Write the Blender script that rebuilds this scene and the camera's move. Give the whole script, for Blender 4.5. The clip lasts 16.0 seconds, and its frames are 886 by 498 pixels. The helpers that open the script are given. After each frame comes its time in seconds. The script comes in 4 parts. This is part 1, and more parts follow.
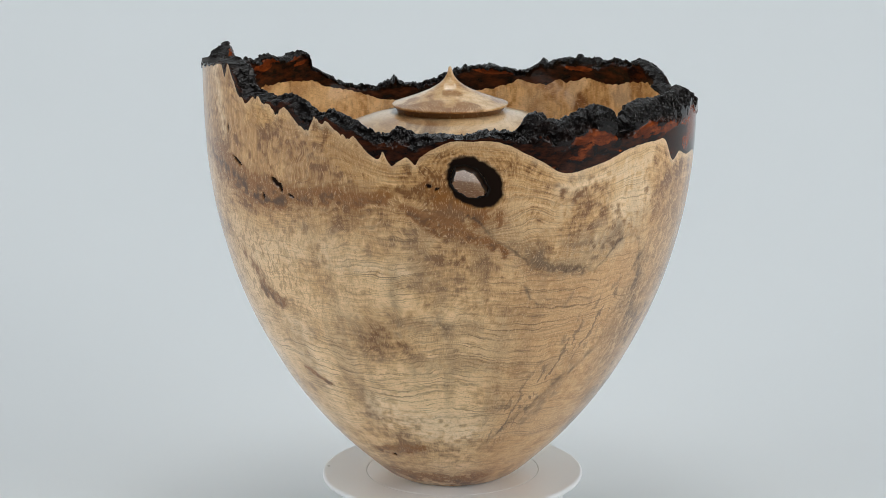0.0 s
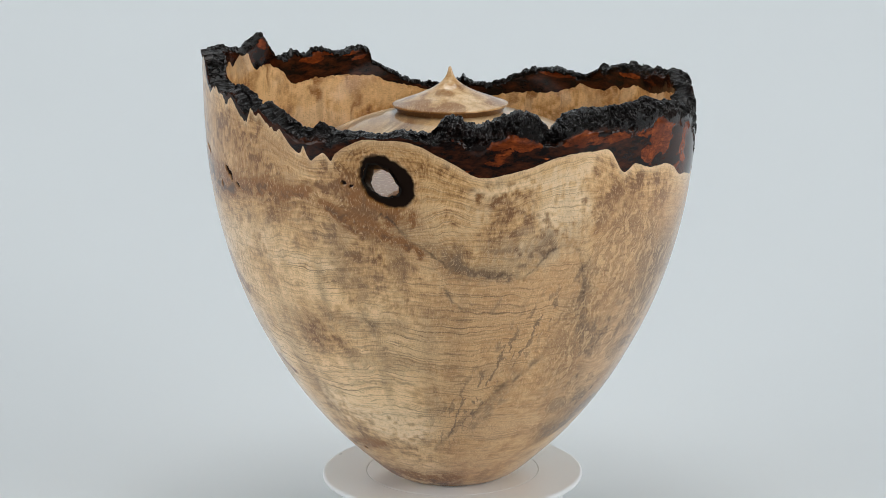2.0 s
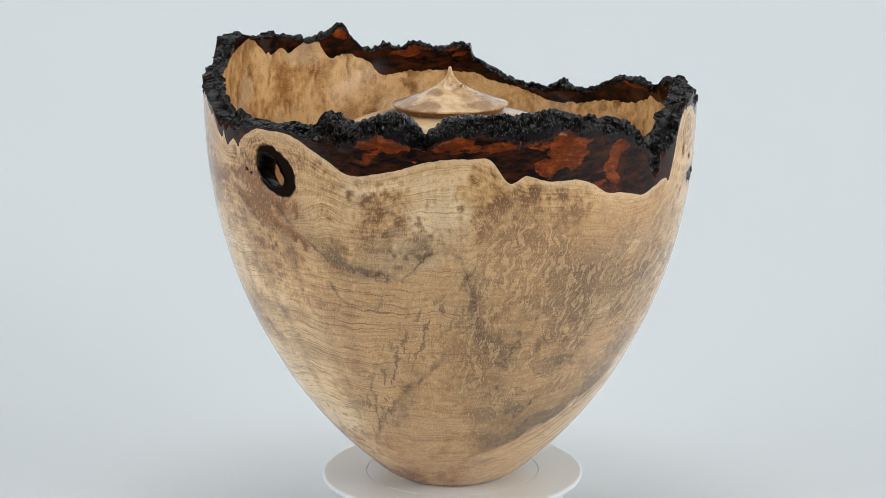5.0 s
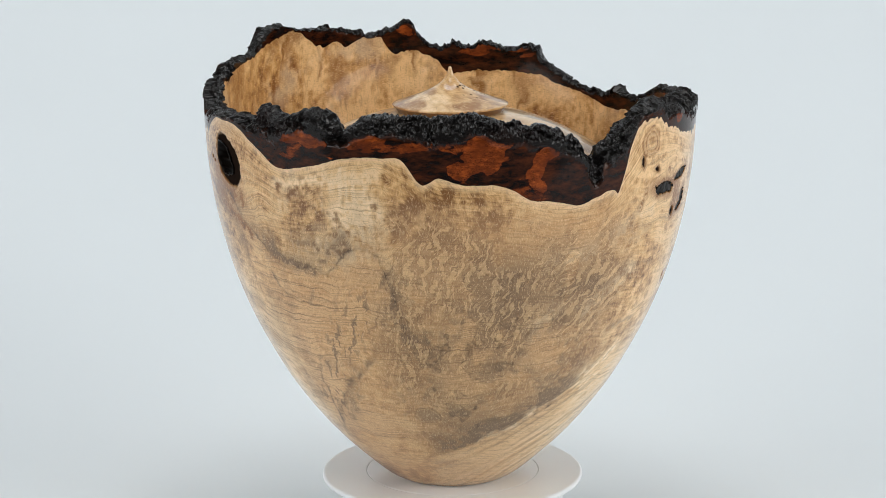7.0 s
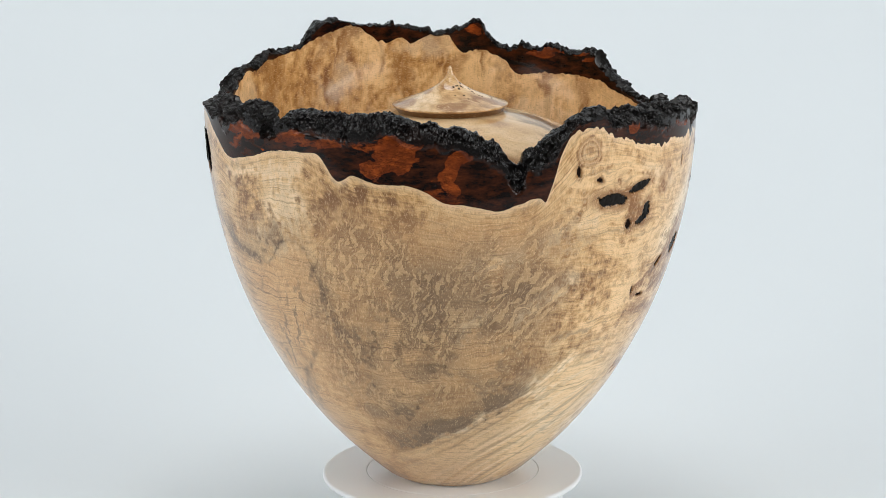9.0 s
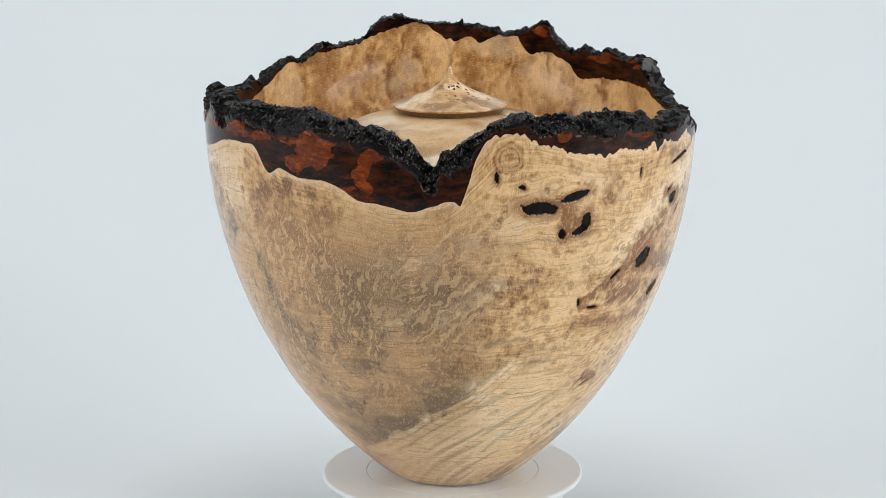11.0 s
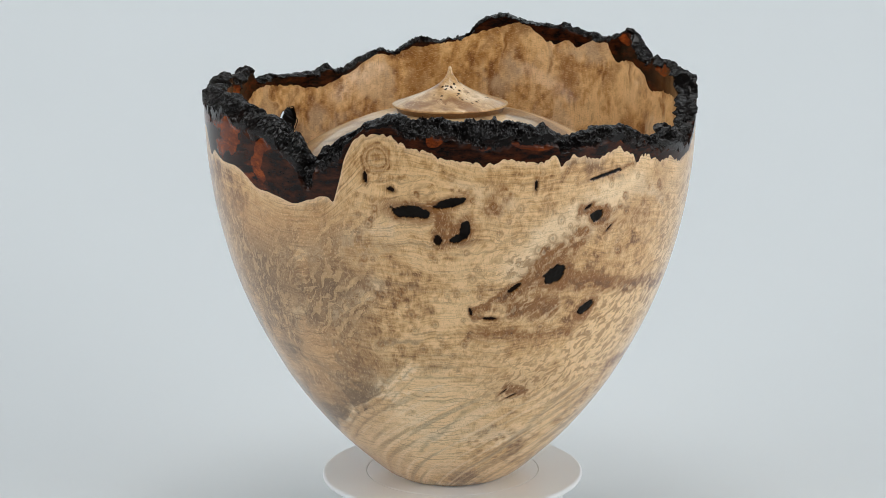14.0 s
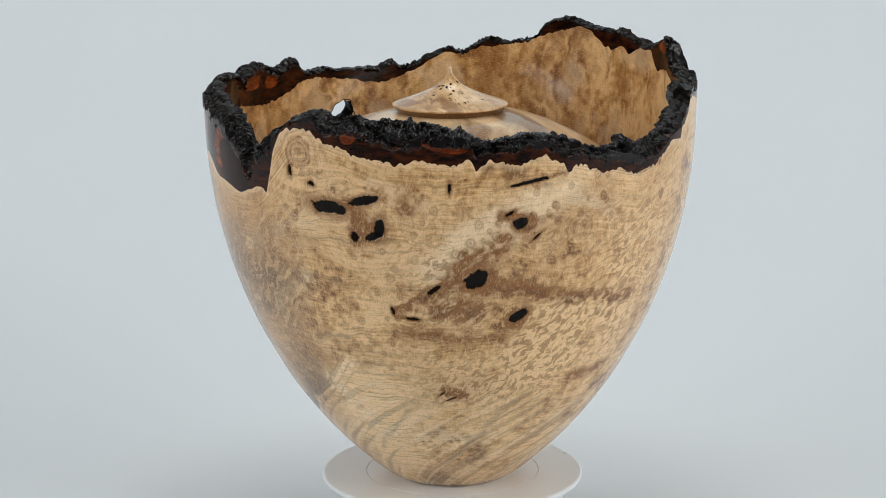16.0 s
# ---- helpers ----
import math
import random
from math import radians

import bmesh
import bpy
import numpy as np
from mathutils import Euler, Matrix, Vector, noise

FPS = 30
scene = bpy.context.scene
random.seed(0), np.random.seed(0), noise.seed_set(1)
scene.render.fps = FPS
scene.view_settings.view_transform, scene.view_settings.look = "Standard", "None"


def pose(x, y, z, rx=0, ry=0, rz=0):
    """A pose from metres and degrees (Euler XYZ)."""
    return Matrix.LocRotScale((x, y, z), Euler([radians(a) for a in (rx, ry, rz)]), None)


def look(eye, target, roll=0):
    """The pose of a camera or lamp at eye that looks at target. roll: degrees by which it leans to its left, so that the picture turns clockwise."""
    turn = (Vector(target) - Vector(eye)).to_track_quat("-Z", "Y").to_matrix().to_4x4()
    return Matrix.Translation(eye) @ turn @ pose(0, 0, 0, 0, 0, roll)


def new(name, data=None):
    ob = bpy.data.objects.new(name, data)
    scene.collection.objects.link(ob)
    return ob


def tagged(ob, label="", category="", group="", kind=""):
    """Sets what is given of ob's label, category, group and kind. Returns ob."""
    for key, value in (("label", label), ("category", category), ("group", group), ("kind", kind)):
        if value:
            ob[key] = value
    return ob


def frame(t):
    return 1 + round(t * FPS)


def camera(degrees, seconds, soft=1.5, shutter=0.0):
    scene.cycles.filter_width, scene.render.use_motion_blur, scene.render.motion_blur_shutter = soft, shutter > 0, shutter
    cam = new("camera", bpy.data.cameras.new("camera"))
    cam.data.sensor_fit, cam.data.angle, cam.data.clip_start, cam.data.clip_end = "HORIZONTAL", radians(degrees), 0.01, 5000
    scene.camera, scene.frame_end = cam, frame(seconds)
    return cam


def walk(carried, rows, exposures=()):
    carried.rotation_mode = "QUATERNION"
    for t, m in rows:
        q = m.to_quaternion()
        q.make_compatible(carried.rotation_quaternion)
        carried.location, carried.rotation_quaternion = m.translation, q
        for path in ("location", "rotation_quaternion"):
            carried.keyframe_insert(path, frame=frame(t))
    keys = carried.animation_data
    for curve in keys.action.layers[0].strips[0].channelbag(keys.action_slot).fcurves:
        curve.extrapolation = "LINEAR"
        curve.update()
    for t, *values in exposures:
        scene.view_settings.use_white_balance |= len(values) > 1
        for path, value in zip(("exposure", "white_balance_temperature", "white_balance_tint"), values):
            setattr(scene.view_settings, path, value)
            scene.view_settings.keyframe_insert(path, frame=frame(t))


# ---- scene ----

# ---------------------------------------------------------------- camera
SECONDS = 16.0
cam = camera(21.147, SECONDS, soft=0.65)
EYE = Vector((0.0, -1.32, 0.42137))
AIM = EYE + Vector((-0.00342, 0.97655, -0.21525))
walk(cam, [(0.0, look(EYE, AIM, -0.39)), (SECONDS, look(EYE, AIM, -0.39))],
     exposures=[(0.0, -0.30), (2.0, -0.26), (4.0, -0.18), (6.5, -0.08), (9.0, 0.0), (11.3, -0.07), (12.5, -0.12), (14.0, -0.24), (16.0, -0.29)])

# ---------------------------------------------------------------- world and studio lights
world = bpy.data.worlds.new("studio")
scene.world = world
world.use_nodes = True
world.node_tree.nodes["Background"].inputs[0].default_value = (0.93, 0.97, 1.0, 1)
world.node_tree.nodes["Background"].inputs[1].default_value = 0.12


def softbox(name, eye, target, size, power, colour):
    lamp = bpy.data.lights.new(name, "AREA")
    lamp.shape, lamp.size, lamp.size_y, lamp.energy, lamp.color = "RECTANGLE", size[0], size[1], power, colour
    ob = new(name, lamp)
    ob.matrix_basis = look(eye, target)
    return ob


softbox("softbox_key", (1.6, -0.88, 0.72), (0, 0, 0.10), (1.3, 1.0), 26.3, (1.0, 0.995, 0.98))
softbox("softbox_fill", (-1.7, -0.8, 0.72), (0, 0, 0.10), (1.3, 1.0), 22.2, (1.0, 0.995, 0.98))
softbox("softbox_top", (0.0, -0.55, 2.1), (0, 0.05, 0.1), (0.9, 0.7), 11.5, (1.0, 0.995, 0.985))
softbox("softbox_backdrop", (0.0, 0.7, 2.4), (0, 1.0, 0.0), (2.0, 0.6), 20.0, (0.95, 0.985, 1.0))


# ---------------------------------------------------------------- node helpers
def material(name):
    m = bpy.data.materials.new(name)
    m.use_nodes = True
    t = m.node_tree
    return m, t, t.nodes["Principled BSDF"]


def node(t, kind, **values):
    n = t.nodes.new(kind)
    for key, value in values.items():
        n.inputs[key].default_value = value
    return n


def mix(t, fac, a, b):
    n = t.nodes.new("ShaderNodeMix")
    n.data_type = "RGBA"
    for slot, v in ((0, fac), (6, a), (7, b)):
        if isinstance(v, bpy.types.NodeSocket):
            t.links.new(v, n.inputs[slot])
        else:
            n.inputs[slot].default_value = v if slot == 0 else (*v, 1)
    return n.outputs[2]


def calc(t, op, a, b=0.0, clamp=False):
    n = t.nodes.new("ShaderNodeMath")
    n.operation, n.use_clamp = op, clamp
    for slot, v in ((0, a), (1, b)):
        if isinstance(v, bpy.types.NodeSocket):
            t.links.new(v, n.inputs[slot])
        else:
            n.inputs[slot].default_value = v
    return n.outputs[0]


def attribute(t, name):
    n = t.nodes.new("ShaderNodeAttribute")
    n.attribute_name = name
    return n


def noise_of(t, vector, scale, detail=4.0, rough=0.55, stretch=None):
    if stretch:
        s = t.nodes.new("ShaderNodeVectorMath")
        s.operation = "MULTIPLY"
        t.links.new(vector, s.inputs[0])
        s.inputs[1].default_value = stretch
        vector = s.outputs[0]
    n = node(t, "ShaderNodeTexNoise", Scale=scale, Detail=detail, Roughness=rough)
    t.links.new(vector, n.inputs["Vector"])
    return n.outputs["Fac"]


def band(t, value, low, high):
    n = node(t, "ShaderNodeMapRange")
    t.links.new(value, n.inputs[0])
    n.inputs[1].default_value, n.inputs[2].default_value = low, high
    return n.outputs[0]


def bump(t, shader, height, strength, distance):
    n = node(t, "ShaderNodeBump", Strength=strength, Distance=distance)
    t.links.new(height, n.inputs["Height"])
    t.links.new(n.outputs[0], shader.inputs["Normal"])


def slanted(t, uv, lean, along, across, seed):
    """Noise in long cells that lean by so many degrees from the level."""
    c, s = math.cos(radians(lean)), math.sin(radians(lean))
    xyz = node(t, "ShaderNodeCombineXYZ", Z=seed)
    for k, row in enumerate(((c * along, s * along, 0), (-s * across, c * across, 0))):
        d = t.nodes.new("ShaderNodeVectorMath")
        d.operation = "DOT_PRODUCT"
        t.links.new(uv, d.inputs[0])
        d.inputs[1].default_value = row
        t.links.new(d.outputs["Value"], xyz.inputs[k])
    return noise_of(t, xyz.outputs[0], 1.0, 1.6, 0.5)


def wood_material(name, light, mid, dark, gloss, curled=0.22):
    """Lacquered figured maple; the point attributes say where it is stained or shaded, spalted or knotty."""
    m, t, p = material(name)
    uv = attribute(t, "grain_uv").outputs["Vector"]
    figure = attribute(t, "figure").outputs["Fac"]
    fine = noise_of(t, uv, 1.0, 5, 0.65, (60, 640, 1))
    pores = noise_of(t, uv, 1.0, 3, 0.6, (150, 1500, 1))
    hairs = noise_of(t, uv, 1.0, 3, 0.6, (34, 760, 1))
    curl = noise_of(t, uv, 1.0, 3, 0.55, (750, 110, 1))
    broad = noise_of(t, uv, 1.0, 3, 0.5, (14, 60, 1))
    tone = calc(t, "ADD", figure, calc(t, "MULTIPLY", calc(t, "SUBTRACT", band(t, fine, 0.36, 0.64), 0.5), attribute(t, "grainy").outputs["Fac"]))
    tone = calc(t, "ADD", tone, calc(t, "MULTIPLY", calc(t, "SUBTRACT", broad, 0.5), 0.9))
    tone = calc(t, "ADD", tone, calc(t, "MULTIPLY", calc(t, "SUBTRACT", band(t, curl, 0.38, 0.62), 0.5), curled), True)
    ramp = t.nodes.new("ShaderNodeValToRGB")
    ramp.color_ramp.elements[0].position, ramp.color_ramp.elements[0].color = 0.0, (*dark, 1)
    ramp.color_ramp.elements[1].position, ramp.color_ramp.elements[1].color = 1.0, (*light, 1)
    e = ramp.color_ramp.elements.new(0.48)
    e.color = (*mid, 1)
    t.links.new(tone, ramp.inputs[0])
    c = ramp.outputs[0]
    warm = mix(t, band(t, fine, 0.3, 0.7), (0.47, 0.255, 0.108), (0.63, 0.358, 0.160))
    c = mix(t, attribute(t, "tan").outputs["Fac"], c, warm)
    c = mix(t, attribute(t, "cream").outputs["Fac"], c, (0.93, 0.70, 0.43))
    c = mix(t, attribute(t, "spalt").outputs["Fac"], c, (0.195, 0.118, 0.060))
    c = mix(t, attribute(t, "stain_shade").outputs["Fac"], c, (0.25, 0.095, 0.016))
    # figure with crisp borders: light flecks with dark outlines, dark dashes, brown curls of the burl
    sway = node(t, "ShaderNodeTexNoise", Scale=130.0, Detail=3.0)
    plain = attribute(t, "plain_uv").outputs["Vector"]
    t.links.new(plain, sway.inputs["Vector"])
    shift = t.nodes.new("ShaderNodeVectorMath")
    shift.operation = "MULTIPLY_ADD"
    t.links.new(sway.outputs["Color"], shift.inputs[0])
    shift.inputs[1].default_value = (0.010, 0.010, 0.0)
    t.links.new(plain, shift.inputs[2])
    bent = shift.outputs[0]
    for mask, lean, along, across, seed in (("upright", 76, 105, 400, 3.0), ("slanting", 48, 90, 330, 8.0)):
        part_of = attribute(t, mask).outputs["Fac"]
        n = slanted(t, bent, lean, along, across, seed)
        c = mix(t, calc(t, "MULTIPLY", band(t, n, 0.60, 0.42), calc(t, "MULTIPLY", part_of, 0.40)), c, (0.26, 0.145, 0.068))
        edge = band(t, calc(t, "ABSOLUTE", calc(t, "SUBTRACT", n, 0.505)), 0.030, 0.004)
        c = mix(t, calc(t, "MULTIPLY", edge, calc(t, "MULTIPLY", part_of, 0.50)), c, (0.12, 0.062, 0.027))
        c = mix(t, calc(t, "MULTIPLY", band(t, n, 0.515, 0.56), calc(t, "MULTIPLY", part_of, 0.55)), c, (0.66, 0.42, 0.205))
    n = slanted(t, bent, 72, 110, 380, 13.0)
    c = mix(t, calc(t, "MULTIPLY", band(t, n, 0.55, 0.60), calc(t, "MULTIPLY", attribute(t, "dashes").outputs["Fac"], 0.85)), c, (0.19, 0.115, 0.06))
    n = slanted(t, bent, 86, 150, 620, 17.0)
    wavy = attribute(t, "wavy").outputs["Fac"]
    c = mix(t, calc(t, "MULTIPLY", band(t, n, 0.50, 0.57), calc(t, "MULTIPLY", wavy, 0.70)), c, (0.25, 0.115, 0.032))
    c = mix(t, calc(t, "MULTIPLY", band(t, n, 0.45, 0.37), calc(t, "MULTIPLY", wavy, 0.55)), c, (0.72, 0.48, 0.25))
    n = slanted(t, bent, 38, 200, 420, 23.0)
    wormy = attribute(t, "wormy").outputs["Fac"]
    c = mix(t, calc(t, "MULTIPLY", band(t, n, 0.51, 0.57), calc(t, "MULTIPLY", wormy, 0.70)), c, (0.27, 0.125, 0.036))
    c = mix(t, calc(t, "MULTIPLY", band(t, calc(t, "ABSOLUTE", calc(t, "SUBTRACT", n, 0.52)), 0.016, 0.002), calc(t, "MULTIPLY", wormy, 0.5)), c, (0.13, 0.055, 0.016))
    c = mix(t, calc(t, "MULTIPLY", band(t, n, 0.46, 0.39), calc(t, "MULTIPLY", wormy, 0.50)), c, (0.78, 0.55, 0.31))
    # long thin growth lines, short pores and silky cross figure
    growth = noise_of(t, uv, 1.0, 4, 0.7, (9, 1050, 1))
    silk = noise_of(t, uv, 1.0, 3, 0.7, (1900, 420, 1))
    c = mix(t, calc(t, "MULTIPLY", band(t, growth, 0.53, 0.66), calc(t, "MULTIPLY", attribute(t, "hair").outputs["Fac"], 0.92)), c, (0.15, 0.085, 0.036))
    c = mix(t, calc(t, "MULTIPLY", band(t, silk, 0.54, 0.68), 0.52), c, (0.29, 0.14, 0.046))
    c = mix(t, calc(t, "MULTIPLY", band(t, silk, 0.46, 0.34), 0.48), c, (0.90, 0.62, 0.33))
    streak = calc(t, "MULTIPLY", band(t, pores, 0.58, 0.70), 0.40)
    c = mix(t, streak, c, (0.17, 0.09, 0.04))
    c = mix(t, calc(t, "MULTIPLY", band(t, hairs, 0.575, 0.68), calc(t, "MULTIPLY", attribute(t, "hair").outputs["Fac"], 0.6)), c, (0.13, 0.075, 0.035))
    c = mix(t, attribute(t, "line").outputs["Fac"], c, (0.055, 0.025, 0.008))
    c = mix(t, attribute(t, "inclusion").outputs["Fac"], c, (0.013, 0.008, 0.006))
    t.links.new(c, p.inputs["Base Color"])
    rough = calc(t, "ADD", calc(t, "MULTIPLY", fine, 0.14), gloss)
    solid = calc(t, "SUBTRACT", 1.0, attribute(t, "inclusion").outputs["Fac"])
    rough = calc(t, "ADD", rough, calc(t, "MULTIPLY", attribute(t, "inclusion").outputs["Fac"], 0.25))
    t.links.new(calc(t, "MULTIPLY", solid, 0.2), p.inputs["Specular IOR Level"])
    t.links.new(calc(t, "MULTIPLY", solid, 0.75), p.inputs["Coat Weight"])
    t.links.new(rough, p.inputs["Roughness"])
    p.inputs["Coat Roughness"].default_value = 0.06
    bump(t, p, pores, 0.12, 0.0004)
    return m


def bark_material():
    """Black lacquered bark: crusty and glinting at the edge, turned smooth below, with orange inner bark."""
    m, t, p = material("lacquered bark")
    xyz = t.nodes.new("ShaderNodeTexCoord").outputs["Object"]
    crust = attribute(t, "crust").outputs["Fac"]
    ember = attribute(t, "ember").outputs["Fac"]
    grit = noise_of(t, xyz, 700, 5, 0.65)
    veins = noise_of(t, xyz, 1.0, 6, 0.7, (90, 90, 240))
    flakes = noise_of(t, xyz, 1.0, 5, 0.75, (160, 160, 330))
    c = mix(t, band(t, veins, 0.42, 0.75), (0.006, 0.0032, 0.0026), (0.085, 0.021, 0.006))
    # inner bark laid bare: ragged flakes with dark seams between
    patch = band(t, calc(t, "ADD", ember, calc(t, "MULTIPLY", calc(t, "SUBTRACT", flakes, 0.5), 1.3)), 0.36, 0.56)
    seam = band(t, calc(t, "ABSOLUTE", calc(t, "SUBTRACT", veins, 0.46)), 0.0, 0.022)
    hot = mix(t, band(t, noise_of(t, xyz, 1.0, 4, 0.6, (70, 70, 150)), 0.36, 0.62), (0.075, 0.014, 0.004), (0.34, 0.072, 0.014))
    hot = mix(t, band(t, flakes, 0.62, 0.40), hot, (0.11, 0.022, 0.005))
    hot = mix(t, seam, (0.05, 0.012, 0.004), hot)
    c = mix(t, calc(t, "MULTIPLY", patch, band(t, ember, 0.05, 0.3)), c, hot)
    black = mix(t, band(t, grit, 0.45, 0.75), (0.003, 0.0026, 0.0025), (0.012, 0.009, 0.008))
    c = mix(t, calc(t, "MULTIPLY", crust, calc(t, "SUBTRACT", 1.0, calc(t, "MULTIPLY", ember, 0.8))), c, black)
    t.links.new(c, p.inputs["Base Color"])
    t.links.new(calc(t, "ADD", calc(t, "MULTIPLY", grit, 0.10), 0.03), p.inputs["Roughness"])
    t.links.new(calc(t, "ADD", calc(t, "MULTIPLY", crust, 0.12), 0.16), p.inputs["Specular IOR Level"])
    relief = calc(t, "ADD", calc(t, "MULTIPLY", grit, crust), calc(t, "MULTIPLY", flakes, calc(t, "MULTIPLY", patch, 0.35)))
    bump(t, p, relief, 0.18, 0.0010)
    return m


def plain_material(name, colour, rough, speck=0.03, scale=60, coat=0.0):
    m, t, p = material(name)
    xyz = t.nodes.new("ShaderNodeTexCoord").outputs["Object"]
    n = noise_of(t, xyz, scale, 4, 0.6)
    low = tuple(v * (1 - speck) for v in colour)
    t.links.new(mix(t, n, low, colour), p.inputs["Base Color"])
    t.links.new(calc(t, "ADD", calc(t, "MULTIPLY", n, 0.1), rough - 0.05), p.inputs["Roughness"])
    p.inputs["Coat Weight"].default_value = coat
    bump(t, p, n, 0.05, 0.0005)
    return m


WOOD = wood_material("figured maple", (0.88, 0.59, 0.30), (0.60, 0.345, 0.138), (0.19, 0.080, 0.022), 0.30)
INNER = wood_material("honey maple", (0.82, 0.52, 0.235), (0.54, 0.285, 0.092), (0.22, 0.085, 0.022), 0.30, 0.0)
LIDWOOD = wood_material("pale maple burl", (0.80, 0.58, 0.34), (0.58, 0.35, 0.15), (0.26, 0.115, 0.04), 0.28, 0.06)
BARK = bark_material()
POCKET = plain_material("dull bark in a pocket", (0.009, 0.006, 0.004), 0.35, 0.7, 700)
POCKET.node_tree.nodes["Principled BSDF"].inputs["Specular IOR Level"].default_value = 0.12
PLASTIC = plain_material("white acrylic", (0.84, 0.875, 0.905), 0.30, 0.015, 40, 0.0)
GROOVE = plain_material("grey groove", (0.60, 0.64, 0.66), 0.5)
HOUSING = plain_material("white housing plastic", (0.74, 0.77, 0.78), 0.35)
PAPER = plain_material("white backdrop paper", (0.715, 0.765, 0.795), 0.8, 0.03, 3.0)
ROOM = plain_material("mid grey studio paint", (0.24, 0.245, 0.25), 0.8, 0.1, 2.0)
SMUDGE = plain_material("faint grey smudge", (0.66, 0.68, 0.69), 0.8)


# ---------------------------------------------------------------- numeric helpers
def lattice(ix, iy, iz, seed):
    h = (ix * 374761393 + iy * 668265263 + iz * 1442695041 + seed * 974711) & 0xFFFFFFFF
    h = ((h ^ (h >> 13)) * 1274126177) & 0xFFFFFFFF
    h = ((h ^ (h >> 16)) * 2246822519) & 0xFFFFFFFF
    return ((h ^ (h >> 15)) & 0xFFFFFF) / float(0x7FFFFF) - 1.0


def value_noise(p, seed=0):
    """Smooth noise in -1..1 at the points p, an array of N x 3."""
    base = np.floor(p).astype(np.int64)
    f = p - base
    f = f * f * f * (f * (f * 6 - 15) + 10)
    out = 0.0
    for a in (0, 1):
        for b in (0, 1):
            for c in (0, 1):
                w = (f[:, 0] if a else 1 - f[:, 0]) * (f[:, 1] if b else 1 - f[:, 1]) * (f[:, 2] if c else 1 - f[:, 2])
                out = out + w * lattice(base[:, 0] + a, base[:, 1] + b, base[:, 2] + c, seed)
    return out


def fbm(p, octaves=4, seed=0, gain=0.5):
    total, amp, size = 0.0, 1.0, 0.0
    for k in range(octaves):
        total = total + amp * value_noise(p * 2.03 ** k + 7.1 * k, seed + k)
        size += amp
        amp *= gain
    return total / size


def smooth(x, a, b):
    t = np.clip((x - a) / (b - a), 0, 1)
    return t * t * (3 - 2 * t)


def ring_spline(values, deg):
    """A closed Catmull-Rom curve through evenly spaced heights, read at the angles deg."""
    v = np.array(values, float)
    u = (np.asarray(deg) % 360.0) / (360.0 / len(v))
    i = np.floor(u).astype(int)
    f = u - i
    n = len(v)
    a, b, c, d = v[(i - 1) % n], v[i % n], v[(i + 1) % n], v[(i + 2) % n]
    return b + 0.5 * f * (c - a + f * (2 * a - 5 * b + 4 * c - d + f * (3 * (b - c) + d - a)))


def wrap(deg):
    return (np.asarray(deg) + 180.0) % 360.0 - 180.0


def grid_mesh(name, points, closed=True, flip=False, keep=None):
    """A mesh from rows x columns of points; the columns close into a ring."""
    rows, cols = points.shape[:2]
    r = np.arange(rows - 1)[:, None] * cols
    c = np.arange(cols if closed else cols - 1)[None, :]
    d = (c + 1) % cols
    quads = np.stack([r + c, r + d, r + cols + d, r + cols + c], -1).reshape(-1, 4)
    if flip:
        quads = quads[:, ::-1]
    if keep is not None:
        quads = quads[keep.reshape(-1)]
    me = bpy.data.meshes.new(name)
    me.vertices.add(rows * cols)
    me.vertices.foreach_set("co", points.reshape(-1).astype(np.float32))
    me.loops.add(quads.size)
    me.loops.foreach_set("vertex_index", quads.reshape(-1).astype(np.int32))
    me.polygons.add(len(quads))
    me.polygons.foreach_set("loop_start", (np.arange(len(quads)) * 4).astype(np.int32))
    me.update(calc_edges=True)
    me.validate()
    me.polygons.foreach_set("use_smooth", np.ones(len(me.polygons), bool))
    return me


def store(me, **fields):
    for name, v in fields.items():
        if v.ndim == 2:
            me.attributes.new(name, "FLOAT_VECTOR", "POINT").data.foreach_set("vector", v.reshape(-1).astype(np.float32))
        else:
            me.attributes.new(name, "FLOAT", "POINT").data.foreach_set("value", v.astype(np.float32))


def mesh_part(name, me, mat, parent, label=""):
    ob = new(name, me)
    me.materials.append(mat)
    ob.parent = parent
    return tagged(ob, label)


def thing(name, label, category, group="", kind=""):
    return tagged(new(name), label, category, group, kind)


def lathe(profile, steps=256):
    """Points of a turned form: a profile of (radius, height) spun round z."""
    a = np.linspace(0, 2 * np.pi, steps, endpoint=False)
    pr = np.array(profile, float)
    return np.stack([pr[:, :1] * np.sin(a), -pr[:, :1] * np.cos(a), pr[:, 1:] + 0 * a], -1)


def curve_through(profile, n):
    """n points along a smooth curve through the profile's points."""
    p = np.array(profile, float)
    p = np.vstack([2 * p[0] - p[1], p, 2 * p[-1] - p[-2]])
    u = np.linspace(0, len(p) - 3 - 1e-6, n)
    i = u.astype(int)
    f = (u - i)[:, None]
    a, b, c, d = p[i], p[i + 1], p[i + 2], p[i + 3]
    return b + 0.5 * f * (c - a + f * (2 * a - 5 * b + 4 * c - d + f * (3 * (b - c) + d - a)))


